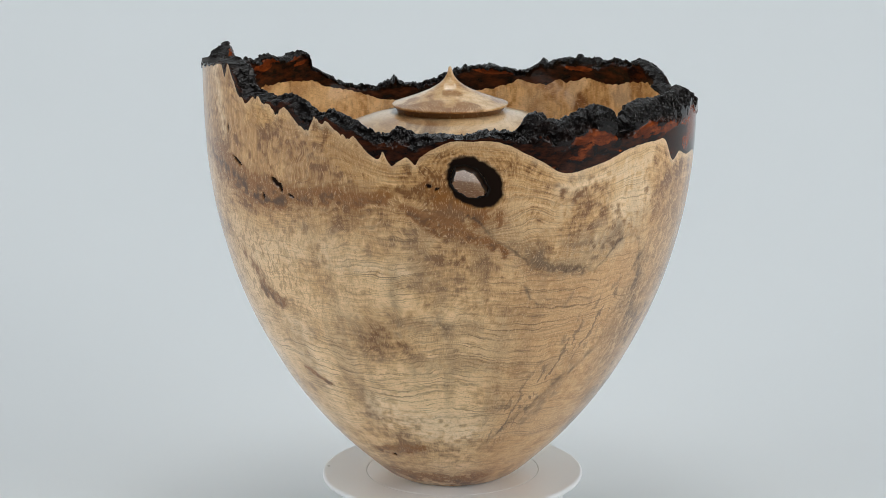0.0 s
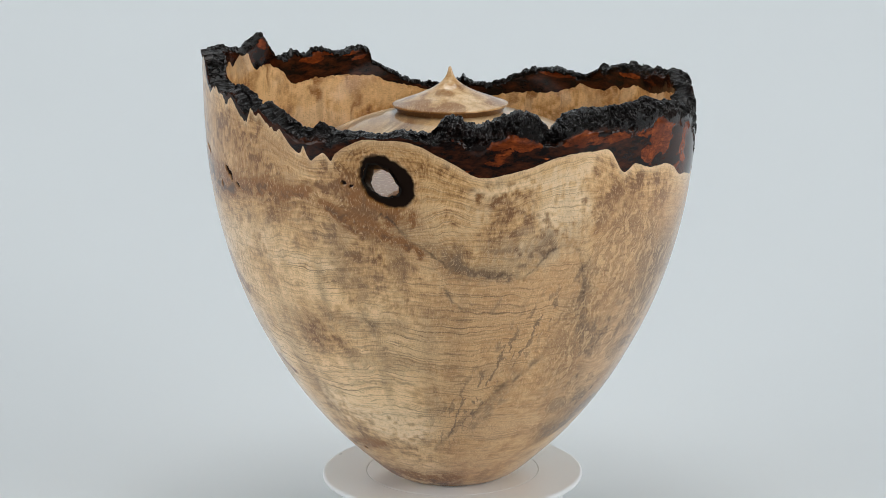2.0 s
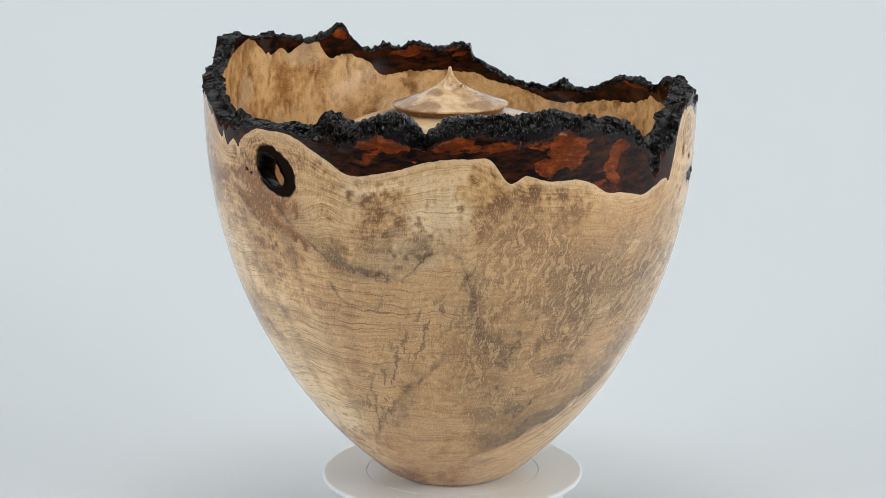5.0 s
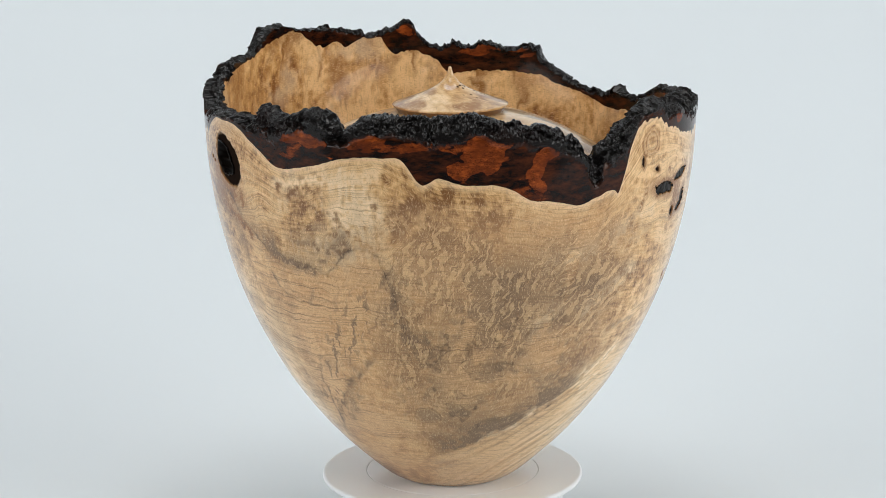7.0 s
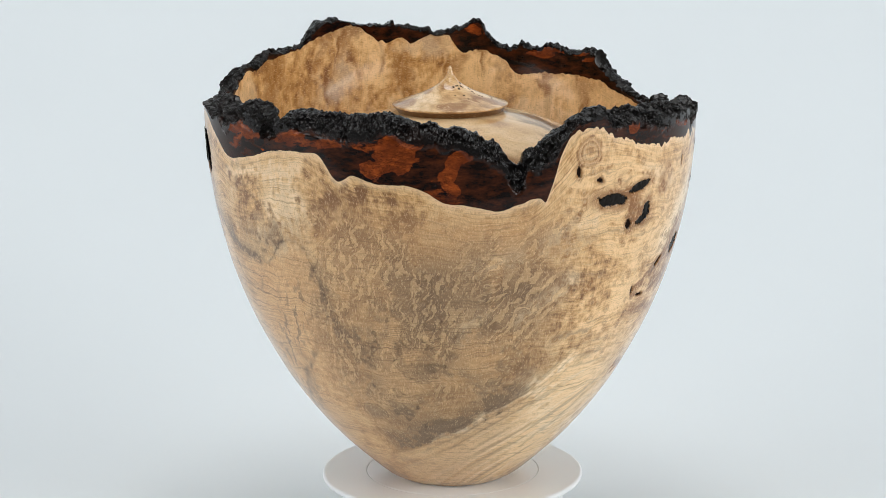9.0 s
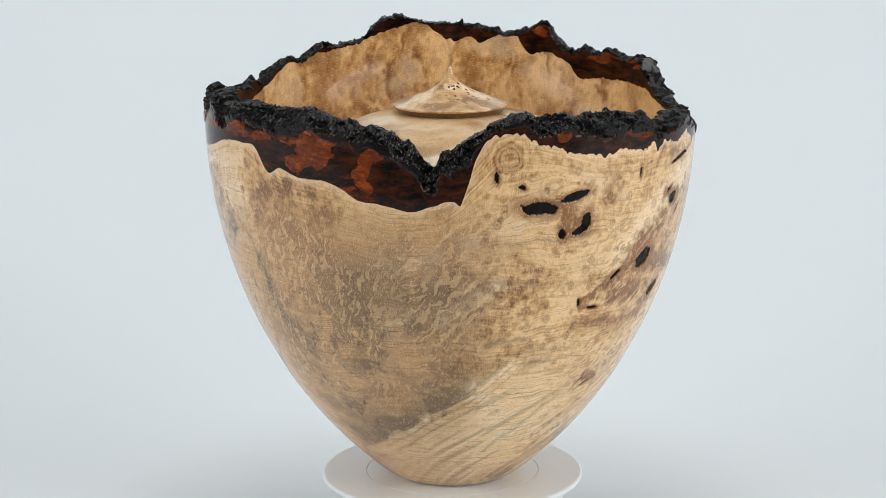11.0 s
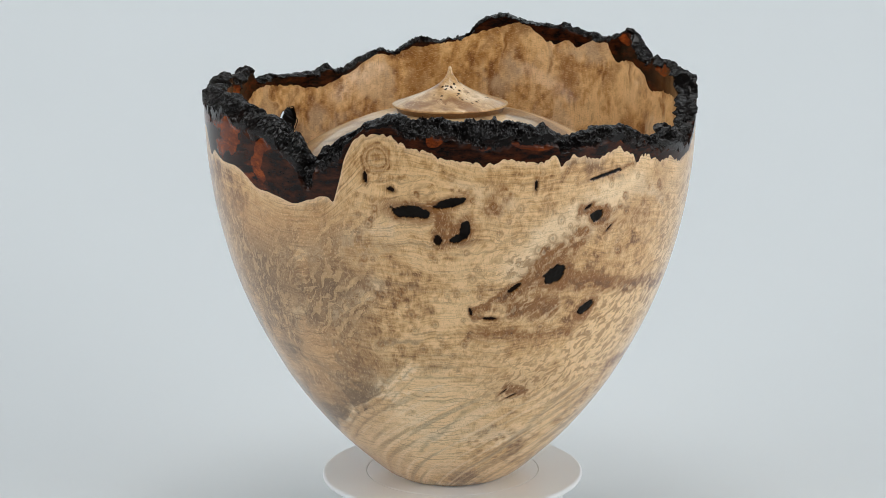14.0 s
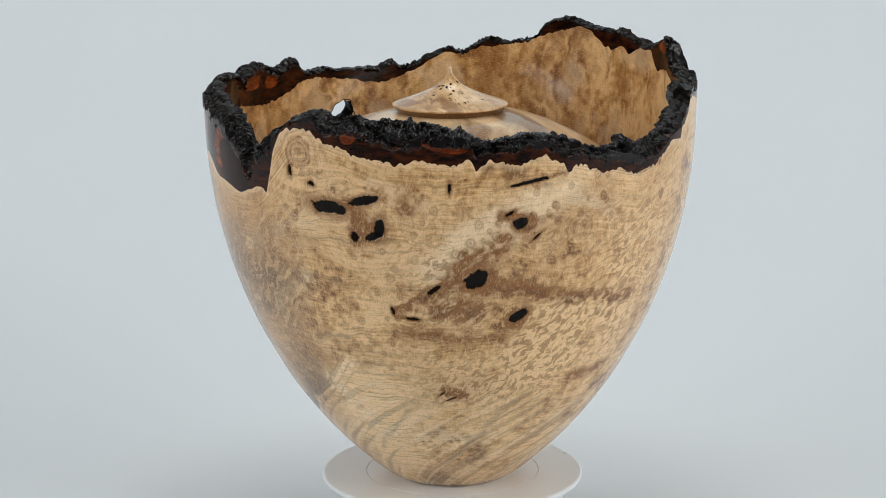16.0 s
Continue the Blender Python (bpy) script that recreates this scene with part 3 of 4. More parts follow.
def wood_fields(pts, deg, inside=False, under_bark=None, under_course=None):
    """The point attributes of the maple at the points pts, whose angles round the vessel are deg."""
    rng = np.random.RandomState(5)
    z = pts[:, 2] * 1000.0
    deg = wrap(deg - 90) + 90.0
    n1 = fbm(pts * 28, 4, 3)
    n2 = fbm(pts * 90, 4, 11)
    n3 = fbm(pts * 330, 3, 23)
    arc = np.radians(deg) * 0.115
    warp_x, warp_z = 0.010 * n1 + 0.0025 * n2, 0.007 * fbm(pts * 22, 4, 41) + 0.0015 * n2 + 0.0006 * n3
    figure = 0.66 + 0.95 * n1 + 0.58 * n2 + 0.55 * n3
    zero = np.zeros(len(z))
    stain_shade, spalt, line, cream, pocket = (zero.copy() for _ in range(5))
    gz = pts[:, 2] + warp_z
    gx = arc + warp_x
    hair = 0.5 + 0.6 * n1
    tan = zero.copy()
    upright, slanting, dashes, left, right = (zero.copy() for _ in range(5))
    grainy = 0.55 + 0.5 * n1
    if under_bark is not None:
        # the grain runs along the bark where it is near, and pales there
        follow = 0.85 * smooth(under_course, 0.045, 0.004)
        gz = gz * (1 - follow) + (0.2 - under_course + 0.5 * warp_z) * follow
        cream += 0.55 * np.exp(-(under_bark / 0.0028) ** 2)
    if not inside:
        # brown mineral band that falls from the left of the hole to its right, with a darker lower lip
        mid = np.interp(deg, [-90, -70, -50, -30, -12, 0, 8, 20, 40], [206, 200, 188, 184, 180, 174, 165, 150, 140]) + 9 * n1 + 3 * n2
        amount = np.interp(deg, [-90, -70, -20, 0, 14, 24], [1, 1, 0.75, 0.6, 0.25, 0])
        stain_shade += amount * 0.45 * np.exp(-((z - mid) / 7.5) ** 2) * (0.75 + 1.3 * n2 + 0.8 * n3)
        line += amount * 0.35 * np.exp(-((z - mid + 5) / 2.0) ** 2) * smooth(n2 + n3, -0.1, 0.3)
        stain_shade += amount * 0.40 * smooth(z, 165, 200) * np.clip(0.5 + 2 * n2 + n3, 0, 1)
        # grey spalt above a wandering zone line
        edge = np.interp(deg, [3.9, 9, 12.9, 18.6, 26, 33.8, 35.6, 38.2, 42, 44.5, 47.7, 49.8, 51, 52.5, 53.9, 55.4, 57.2], [176.6, 165.5, 158.9, 148.6, 142.8, 143.2, 141.6, 145.1, 153.5, 157.4, 156.8, 152.2, 143.2, 133.3, 120, 106.2, 91.9])
        edge = edge + 2.5 * n2 + 3.0 * n3
        near = np.interp(deg, [-8, 2, 50, 60, 66], [0, 1, 1, 0.8, 0])
        spalt += near * 0.34 * smooth(z - edge, -0.4, 0.6) * smooth(z - edge, 26, 2) * np.clip(0.8 + 1.2 * n1, 0.2, 1.2)
        line += near * (0.65 * np.exp(-((z - edge) / 0.7) ** 2) * np.clip(0.6 + 2.0 * n2, 0.1, 1) + 0.2 * np.exp(-((z - edge) / 3.0) ** 2) * np.clip(0.5 + 2 * n3, 0, 1))
        # broad brown-grey spalted belly with veined borders
        field = fbm(pts * np.array([34, 34, 22]), 4, 61) + 0.25 * n2
        belly = np.interp(deg, [44, 56, 100, 118], [0, 1, 1, 0]) * smooth(z, 30, 60) * smooth(z, 172, 140)
        spalt += belly * (0.18 + 0.70 * smooth(field, -0.05, 0.12)) * 0.8
        line += belly * 0.55 * np.exp(-(field / 0.018) ** 2) * (0.7 + n3)
        # warm smooth tan below the zone line, pale yellow maple before it
        mellow = np.interp(deg, [4, 20, 82, 108], [0, 1, 1, 0]) * smooth(edge - z, -1, 3)
        mellow = np.maximum(mellow, np.interp(deg, [48, 58, 100, 116], [0, 1, 1, 0]) * smooth(z, 190, 165)) * (0.8 + 0.5 * n1)
        tan += 0.8 * mellow
        grainy -= 0.25 * mellow
        cream += 0.28 * np.interp(deg, [-85, -60, 2, 18], [0, 1, 1, 0]) * smooth(z, 178, 160) * np.clip(0.8 + 1.2 * n1, 0, 1)
        # masks of the small light flecks, upright at first and then slanting, and of short dark dashes on the tan belly
        patch = smooth(fbm(pts * 45, 3, 69), -0.30, 0.0)
        area = smooth(z + 8 * n1, 55, 80) * smooth(z + 8 * n1, 182, 165)
        upright = np.interp(deg, [44, 54, 86, 98], [0, 1, 1, 0]) * area * patch
        slanting = np.interp(deg, [84, 96, 114, 122], [0, 1, 1, 0]) * area * smooth(z, 92, 108) * patch
        off, along = from_line(deg, z, (14, 40), (46, 130))
        dashes = np.exp(-((off + 5 * n1) / 12.0) ** 2) * smooth(along, -0.1, 0.1) * smooth(along, 1.15, 0.9)
        # fine brown hairlines and upright smears on the pale belly left of it
        pale = np.interp(deg, [-72, -50, 16, 34], [0, 1, 1, 0]) * smooth(z, 40, 70) * smooth(z, 182, 160)
        hair = hair + 0.35 * pale * (0.8 + n1)
        spalt += 0.34 * pale * smooth(fbm(np.stack([arc * 75, pts[:, 2] * 11, n1 * 0.6], -1), 3, 79), 0.0, 0.45)
        # masks of the wavy brown flecks of the burl
        left = np.interp(deg, [-100, -90, -45, -12], [1, 1, 0.8, 0]) * smooth(z, 90, 130) * np.clip(0.75 + 1.2 * n1, 0, 1)
        right = np.interp(deg, [132, 150, 230, 250], [0, 1, 1, 0.6]) * smooth(z + 10 * n1, 55, 80) * smooth(z + 12 * n1, 205, 150)
        right = right * smooth(n1 + 0.6 * n2, -0.35, 0.3)
        hair = hair * (1 - 0.8 * np.maximum(left, right))
        # slanting growth lines
        for a, b, width, depth in (((12.4, 34), (45.3, 97), 1.6, 0.5), ((117, 30), (140, 64), 1.6, 0.35), ((150, 22), (176, 70), 2.2, 0.35)):
            off, along = from_line(deg, z, a, b)
            line += 1.35 * depth * np.exp(-((off + 3.5 * n2) / width) ** 2) * smooth(along, -0.1, 0.1) * smooth(along, 1.15, 0.9) * (0.6 + 0.7 * n3)
        rise = np.interp(deg, [25.8, 62.8, 75.9, 86.8, 96.1, 109.8, 116.1, 122.1], [9.2, 29.8, 37.5, 45.8, 56.5, 69.9, 82.2, 93.9])
        off = (z - rise) * 0.75
        under = np.interp(deg, [50, 60, 130, 150], [0, 1, 1, 0]) * smooth(z, 112, 84)
        below = smooth(off + 1.2 * n2, 0.5, -0.5)
        cream += 0.40 * under * below * (0.6 + 0.6 * fbm(np.stack([off / 2.2, deg / 40.0, 0 * off], -1), 3, 83))
        spalt += 0.26 * under * (1 - below) * smooth(off, 30, 1)
        spalt *= 1 - 0.9 * under * below
        for shift in (-3.0, -7.5, 2.5):
            line += 0.40 * under * np.interp(deg, [70, 84], [0, 1]) * np.exp(-((off - shift + 0.8 * n2) / 0.6) ** 2) * (0.7 + 0.8 * n3)
        # soft turned bands low on the belly
        off2, along2 = from_line(deg, z, (100, 20), (150, 70))
        sweep = np.interp(deg, [88, 104, 200, 216], [0, 1, 1, 0]) * smooth(z, 84, 60)
        cream += 0.45 * sweep * smooth(fbm(np.stack([off2 / 2.2, along2 * 1.5, 0 * off2], -1), 3, 85), 0.0, 0.4)
        spalt += 0.45 * sweep * smooth(fbm(np.stack([off2 / 3.1, along2 * 1.5, 4 + 0 * off2], -1), 3, 86), 0.05, 0.4)
        brown = streaks(BROWN_FRONT + BROWN_BACK, deg, z, n2, n3)
        stain_shade += 2.6 * brown
        line += 0.55 * smooth(brown, 0.35, 0.9) * smooth(n3 + 0.6 * n2, 0.0, 0.35)
        spalt += 0.95 * streaks(GREY_FRONT + GREY_MIDDLE + GREY_BELLY + GREY_BACK, deg, z, n2, n3)
        cream += 1.35 * streaks(CREAM_FRONT + CREAM_MIDDLE + CREAM_BACK, deg, z, n2, n3)
        # pale sapwood tongue
        off, along = from_line(deg, z, (146, 146), (180, 190))
        cream += 0.85 * np.exp(-((off + 3 * n1) / 9.0) ** 2) * smooth(along, -0.12, 0.1) * smooth(along, 1.2, 0.85)
        stain_shade += 0.30 * smooth(off, 2, -8) * smooth(off, -60, -20) * np.interp(deg, [140, 152, 205, 225], [0, 1, 1, 0]) * (0.5 + 1.2 * n2)
        figure += 0.16 * np.interp(deg, [108, 125, 230, 250], [0, 1, 1, 0])
        stain_shade += 0.30 * np.interp(deg, [138, 148, 160, 172], [0, 1, 1, 0]) * np.exp(-((z - 78) / 12) ** 2) * (0.7 + n2)
        # silvery cross figure under the rim, its sheen painted in as cream
        silver = np.interp(deg + 6 * n2, [20, 34, 44, 58], [0, 1, 1, 0]) * smooth(z + 6 * n2, 148, 160) * smooth(z, 206, 194)
        cream += 0.7 * silver * smooth(n1 + n2, -0.4, 0.25) * smooth(fbm(np.stack([arc * 620, pts[:, 2] * 85, n1], -1), 3, 91), -0.15, 0.35)
        # browner burl below the bark, with some shading there put into the brown
        stain_shade += 0.24 * smooth(z, 128, 172) * np.clip(0.45 + 1.2 * n1 + 1.2 * n2 + 0.8 * n3, 0, 1) * np.interp(deg, [-90, 70, 110, 150, 230], [1, 1, 0.7, 0.5, 0.5])
        # reddish foot
        stain_shade += 0.35 * smooth(z, 34, 10) * np.interp(deg, [-90, -60, 0, 30], [0.6, 1, 0.9, 0.2]) * (0.6 + 1.0 * n2)
        # scattered burl eyes
        seeds = [(rng.uniform(112, 212), rng.uniform(96, 200), rng.uniform(0.7, 1.9)) for _ in range(230)]
        seeds += [(rng.uniform(-85, -20), rng.uniform(150, 215), rng.uniform(0.6, 1.5)) for _ in range(70)]
        for d0, z0, r0 in seeds:
            sel = np.nonzero((np.abs(wrap(deg - d0)) < 3) & (np.abs(z - z0) < 5))[0]
            if len(sel):
                q = oval(deg[sel], z[sel], (d0, z0, r0, r0 * 1.15, 0)) + 0.35 * n3[sel]
                stain_shade[sel] += 0.5 * np.exp(-((q - 1) / 0.35) ** 2)
                line[sel] += 0.45 * smooth(q, 0.6, 0.2)
        for d0, z0, r0, dark in EYES:
            sel = np.nonzero((np.abs(wrap(deg - d0)) < 16) & (np.abs(z - z0) < r0 * 2.2))[0]
            q = oval(deg[sel], z[sel], (d0, z0, r0, r0, 0)) + 0.18 * n2[sel]
            fall = smooth(q, 1.9, 0.7)
            figure[sel] += fall * 0.16 * np.sin(q * r0 * 3.0 + 2.5 * n3[sel])
            stain_shade[sel] += fall * dark * 0.5 * (0.5 + 0.5 * np.sin(q * r0 * 1.6 + 1 + 3 * n3[sel])) * (0.8 + n2[sel])
        # the bull's-eye beside the notch
        q = oval(deg, z, (117.1, 207.0, 1.0, 1.0, 0)) + 0.8 * n2 + 0.5 * n3
        ring = smooth(q, 13, 8)
        figure += ring * 0.40 * np.sin(q * 2.1)
        stain_shade += ring * 0.45 * smooth(np.sin(q * 1.05 + 0.6), 0.2, 1.0)
        spalt += 0.35 * np.exp(-((q - 4.2) / 0.8) ** 2) + 0.3 * smooth(q, 1.4, 0.6)
        for place in POCKETS:
            sel = np.nonzero((np.abs(wrap(deg - place[0])) < 9) & (np.abs(z - place[1]) < 16))[0]
            q = oval(deg[sel], z[sel], place) + 0.34 * n3[sel] + 0.25 * n2[sel]
            pocket[sel] = np.maximum(pocket[sel], smooth(q, 1.03, 0.94))
            stain_shade[sel] += 0.7 * smooth(q, 2.4, 1.0)
        q = oval(deg, z, HOLE) + 0.10 * n2
        pocket = np.maximum(pocket, smooth(oval(deg, z, (5.2, 195.0, 16.8, 11.8, -38)) + 0.12 * n2 + 0.08 * n3, 1.04, 0.93))
    else:
        cloud = fbm(pts * 38, 4, 101)
        upright_streak = fbm(np.stack([arc * 150 + 1.5 * n2, pts[:, 2] * 22, n1], -1), 4, 111)
        stain_shade += 0.62 * smooth(cloud + 0.5 * upright_streak, -0.02, 0.40) + 0.35 * smooth(upright_streak, 0.08, 0.45)
        cream += 0.45 * smooth(cloud - 0.4 * upright_streak, -0.08, -0.42)
        hair *= 0.2
        grainy = grainy * 0.35
        figure += 0.08 + 0.75 * cloud + 0.60 * upright_streak
        gx, gz = 1.2 * pts[:, 2] + warp_z, arc + 0.4 * warp_x
        cream += 0.3 * np.exp(-(wrap(deg - 250) / 9) ** 2) * smooth(n1, -0.2, 0.4)
    clip = lambda v: np.clip(v, 0, 1)
    return dict(grain_uv=np.stack([gx, gz, 0 * gx], -1), figure=figure, hair=clip(hair), stain_shade=clip(stain_shade), spalt=clip(spalt),
                tan=clip(tan), grainy=np.clip(grainy, 0.1, 0.9), line=clip(line), cream=clip(cream), inclusion=clip(pocket),
                plain_uv=np.stack([arc, pts[:, 2], 0 * arc], -1), upright=clip(upright), slanting=clip(slanting), dashes=clip(dashes), wavy=clip(left), wormy=clip(right))


def teeth(rows, deg):
    """The sum of single teeth (degrees, millimetres up, half width) at the angles deg."""
    return sum(up * np.exp(-(wrap(deg - d0) / width) ** 2) for d0, up, width in rows)


def rim_heights():
    """Where the bark starts outside and inside and where the rim ends, in metres, round the vessel."""
    ring = np.stack([np.sin(np.radians(DEG)), np.cos(np.radians(DEG)), 0 * DEG], -1)
    burr = np.interp(wrap(DEG - 180), [-180, -75, -66, 50, 60, 100, 116, 180], [0, 0, 1, 1, 0.6, 0.9, 0.9, 0.9])
    burr = burr * np.interp(np.abs(wrap(DEG)), [0, 12, 22], [0, 0.1, 1])
    comb = np.abs(value_noise(ring * 48, 6)) * 2.2 + np.abs(value_noise(ring * 95, 7)) * 0.8
    low = ring_spline(BARK_FOOT, DEG) + teeth(FOOT_TEETH, DEG) + burr * (comb - 0.8) + fbm(ring * 40, 3, 8) * 0.35
    top = ring_spline(RIM_TOP, DEG) + teeth(TOP_TEETH, DEG) + fbm(ring * 45, 4, 9, 0.6) * 1.5 + np.abs(value_noise(ring * 90, 12)) * 0.9 - 0.3
    for d0, height, width in HORNS:
        top = np.maximum(top, height - np.abs(wrap(DEG - d0) / width) ** 3 * 6.0 + value_noise(ring * 90, 13) * 0.5)
    inner = ring_spline(BARK_INSIDE, DEG) + teeth(INSIDE_TEETH, DEG) + np.abs(value_noise(ring * 40, 15)) * 1.2 - 0.6 + fbm(ring * 60, 3, 18) * 0.5
    top = np.maximum(top, low + 1.2)
    inner = np.minimum(inner, top - 1.6)
    return low / 1000.0, inner / 1000.0, top / 1000.0


def hole_points(n, grow, inset, sink=0.0):
    a = np.linspace(0, 2 * np.pi, n, endpoint=False)
    d0, z0, ra, rb, tilt = HOLE
    c, s = math.cos(radians(tilt)), math.sin(radians(tilt))
    wob = 1 + 0.07 * np.sin(3 * a + 1) + 0.05 * np.sin(5 * a) + 0.03 * np.sin(11 * a + 2)
    x, y = ra * np.cos(a) * wob * grow, rb * np.sin(a) * wob * grow
    X, Y = x * c - y * s, x * s + y * c
    return on_wall(d0 + np.degrees(X / (radius_at(z0 / 1000.0) * 1000.0)), (z0 - sink + Y) / 1000.0, inset)


# orange inner bark laid bare by the turning: degrees, height, half axes, tilt
EMBERS = [(27.6, 218, 9, 3.5, -25), (34, 214.5, 7, 3.5, -15), (21, 221, 5, 3, 20), (72.4, 211, 5, 9, -35), (77, 218, 6, 5, 20), (68.8, 201.5, 4, 3.5, 0), (75.4, 208, 3.5, 6, -20),
          (85, 198, 3.5, 2.5, 40), (86, 203.5, 2.2, 5, -10), (86, 191.8, 3, 2, -30), (88, 209, 4, 3, 0), (55, 211.5, 14, 0.9, 4), (129.7, 216.3, 3.6, 2.8, 0), (141.7, 215, 4.5, 1.8, 25),
          (147, 215, 4, 1.5, -30), (152.5, 211.6, 6, 1.2, -5), (175, 212, 4.5, 1.8, 20), (182.8, 210, 4, 2.5, 0), (202, 207, 4, 4, 0), (49.6, 214.8, 6, 3, 10)]
# the same on the inner side of the rim
EMBERS_INSIDE = [(231, 229, 18, 2.4, 3), (224, 225, 9, 2.4, -12), (240, 226, 12, 2.0, 0), (259, 240, 7, 3.0, 20), (254, 237, 7, 2.5, 10), (304, 248, 6, 2.0, 0), (142, 219, 12, 2.0, 0),
                 (169, 214.5, 13, 1.6, 5), (38, 221, 9, 6, 0), (28, 217, 6, 4, 0), (237, 231, 8, 4, 0)]


def build_vessel():
    urn = thing("wooden_urn", "turned spalted maple burl urn with a natural black bark rim", "urn")
    low, inner, top = rim_heights()
    thick = 0.0105
    # outer wall
    rows = 400
    v = np.linspace(0, 1, rows)[:, None]
    z = v * low[None, :]
    deg = np.broadcast_to(DEG, z.shape)
    pts = on_wall(deg, z)
    span = np.arange(-24, 25)
    course = sum(np.roll(low, k) for k in span) / len(span)
    fields = wood_fields(pts.reshape(-1, 3), deg.reshape(-1), False, (low[None, :] - z).reshape(-1), (course[None, :] - z).reshape(-1))
    sink = (fields["inclusion"] * 0.0007).reshape(z.shape)
    a = np.radians(deg)
    pts[..., 0] -= sink * np.sin(a)
    pts[..., 1] += sink * np.cos(a)
    cell = oval(DEG + 0.125, (z[:-1] + z[1:]) * 500.0, HOLE)
    me = grid_mesh("outer_wall", pts, keep=cell > 1.04)
    store(me, **fields)
    mesh_part("outer_wall", me, WOOD, urn, "polished spalted maple wall with burl knots")
    # the larger bark pockets are pieces of their own, set into the wall
    wall = bpy.data.objects["outer_wall"]
    mm = (z[:-1] + z[1:]) * 500.0
    wob = (0.34 * fbm(pts.reshape(-1, 3) * 330, 3, 23) + 0.25 * fbm(pts.reshape(-1, 3) * 90, 4, 11)).reshape(z.shape)[:-1]
    for place in POCKETS:
        if place[2] * place[3] < 6.0:
            continue
        rows_in = np.nonzero(np.any((np.abs(mm - place[1]) < 14), axis=1))[0]
        r0, r1 = rows_in[0], rows_in[-1] + 1
        cols_in = np.nonzero(np.abs(wrap(DEG - place[0])) < 8)[0]
        cols_in = cols_in[np.argsort(wrap(DEG[cols_in] - place[0]))]
        sub = pts[r0:r1 + 1][:, cols_in].copy()
        q = oval(DEG[cols_in] + 0.125, mm[r0:r1][:, cols_in], place) + wob[r0:r1][:, cols_in]
        flat = sub.reshape(-1, 3)
        lift = 0.00012 + 0.0004 * (0.5 + fbm(flat * 400, 3, 221))
        flat[:, :2] *= (1 + lift / np.hypot(flat[:, 0], flat[:, 1]))[:, None]
        pocket = grid_mesh("bark_pocket", sub, closed=False, keep=(q < 0.92)[:, :-1])
        loose = bmesh.new()
        loose.from_mesh(pocket)
        bmesh.ops.delete(loose, geom=[v for v in loose.verts if not v.link_faces], context="VERTS")
        loose.to_mesh(pocket)
        loose.free()
        pocket.attributes.new("crust", "FLOAT", "POINT").data.foreach_set("value", np.full(len(pocket.vertices), 0.7, np.float32))
        mesh_part("bark_pocket", pocket, POCKET, wall, "dark bark pocket in the burl")
    # foot
    foot = grid_mesh("foot", lathe([(0.0325, 0.0), (0.030, 0.0004), (0.028, 0.0015), (0.001, 0.0015)]), flip=True)
    mesh_part("foot", foot, WOOD, urn)
    # inner wall
    rows = 90
    v = np.linspace(0, 1, rows)[:, None]
    zi = 0.135 + v * (inner[None, :] - 0.135)
    deg = np.broadcast_to(DEG, zi.shape)
    pts = on_wall(deg, zi, thick)
    cell = oval(DEG + 0.125, (zi[:-1] + zi[1:]) * 500.0 + HOLE_SINK, HOLE)
    me = grid_mesh("inner_wall", pts, flip=True, keep=cell > 1.04)
    store(me, **wood_fields(pts.reshape(-1, 3), deg.reshape(-1), True))
    mesh_part("inner_wall", me, INNER, urn, "honey coloured inner wall")
    # lining of the knot hole
    rings = [hole_points(96, g, d, HOLE_SINK * min(max(d / 0.0105, 0.0), 1.0)) for g, d in ((1.10, -0.0002), (1.05, -0.0004), (1.0, 0.0), (0.95, 0.002), (0.93, 0.0055), (0.97, 0.0085), (1.04, 0.0107), (1.10, 0.0108))]
    me = grid_mesh("knot_hole", np.array(rings))
    store(me, crust=np.full(96 * 8, 1.0))
    mesh_part("knot_hole", me, POCKET, urn, "black bark lining of the knot hole")
    # bark rim: up the outside, over the crest, down the inside
    fine = np.arange(2 * COLS) * 180.0 / COLS
    low, inner, top = (np.interp(fine, DEG, v, period=360.0) for v in (low, inner, top))
    n_out, n_top, n_in = 44, 13, 26
    k_out = np.linspace(0, 1, n_out)[:, None]
    k_top = np.linspace(0, 1, n_top + 2)[1:-1, None]
    k_in = np.linspace(0, 1, n_in)[:, None]
    crest = np.minimum(0.003, (top - low) * 0.4)[None, :]
    z_out = low + k_out * (top - crest - low)
    z_top = (top - crest) + crest * np.sin(np.pi * k_top)
    z_in = (top - crest) + k_in * (inner - top + crest)
    zb = np.vstack([z_out, z_top, z_in])
    inset = np.vstack([0 * z_out, thick * (1 - np.cos(np.pi * k_top)) / 2 + 0 * z_top, thick + 0 * z_in])
    deg = np.broadcast_to(fine, zb.shape)
    reach = np.minimum(0.0135, (top - low) * 0.60)
    slope = smooth((top[None, :] - z_out) / reach, 1.0, 0.0) * 0.0052
    inset[:n_out] += slope
    inset[n_out:n_out + n_top] = 0.0052 + (inset[n_out:n_out + n_top]) * (thick - 0.0052) / thick
    pts = on_wall(deg, zb, inset)
    flat = pts.reshape(-1, 3)
    n = len(flat)
    outside = np.vstack([np.ones_like(z_out), 0.5 + 0 * z_top, 0 * z_in]).reshape(n)
    depth = (top[None, :] - zb).reshape(n) / np.broadcast_to(reach, zb.shape).reshape(n)
    lump = fbm(flat * 70, 3, 131)
    crust = smooth(depth + 0.45 * lump, 1.05, 0.75)
    crust = np.where(outside < 0.25, smooth(depth + 0.3 * lump, 0.5, 0.2), crust)
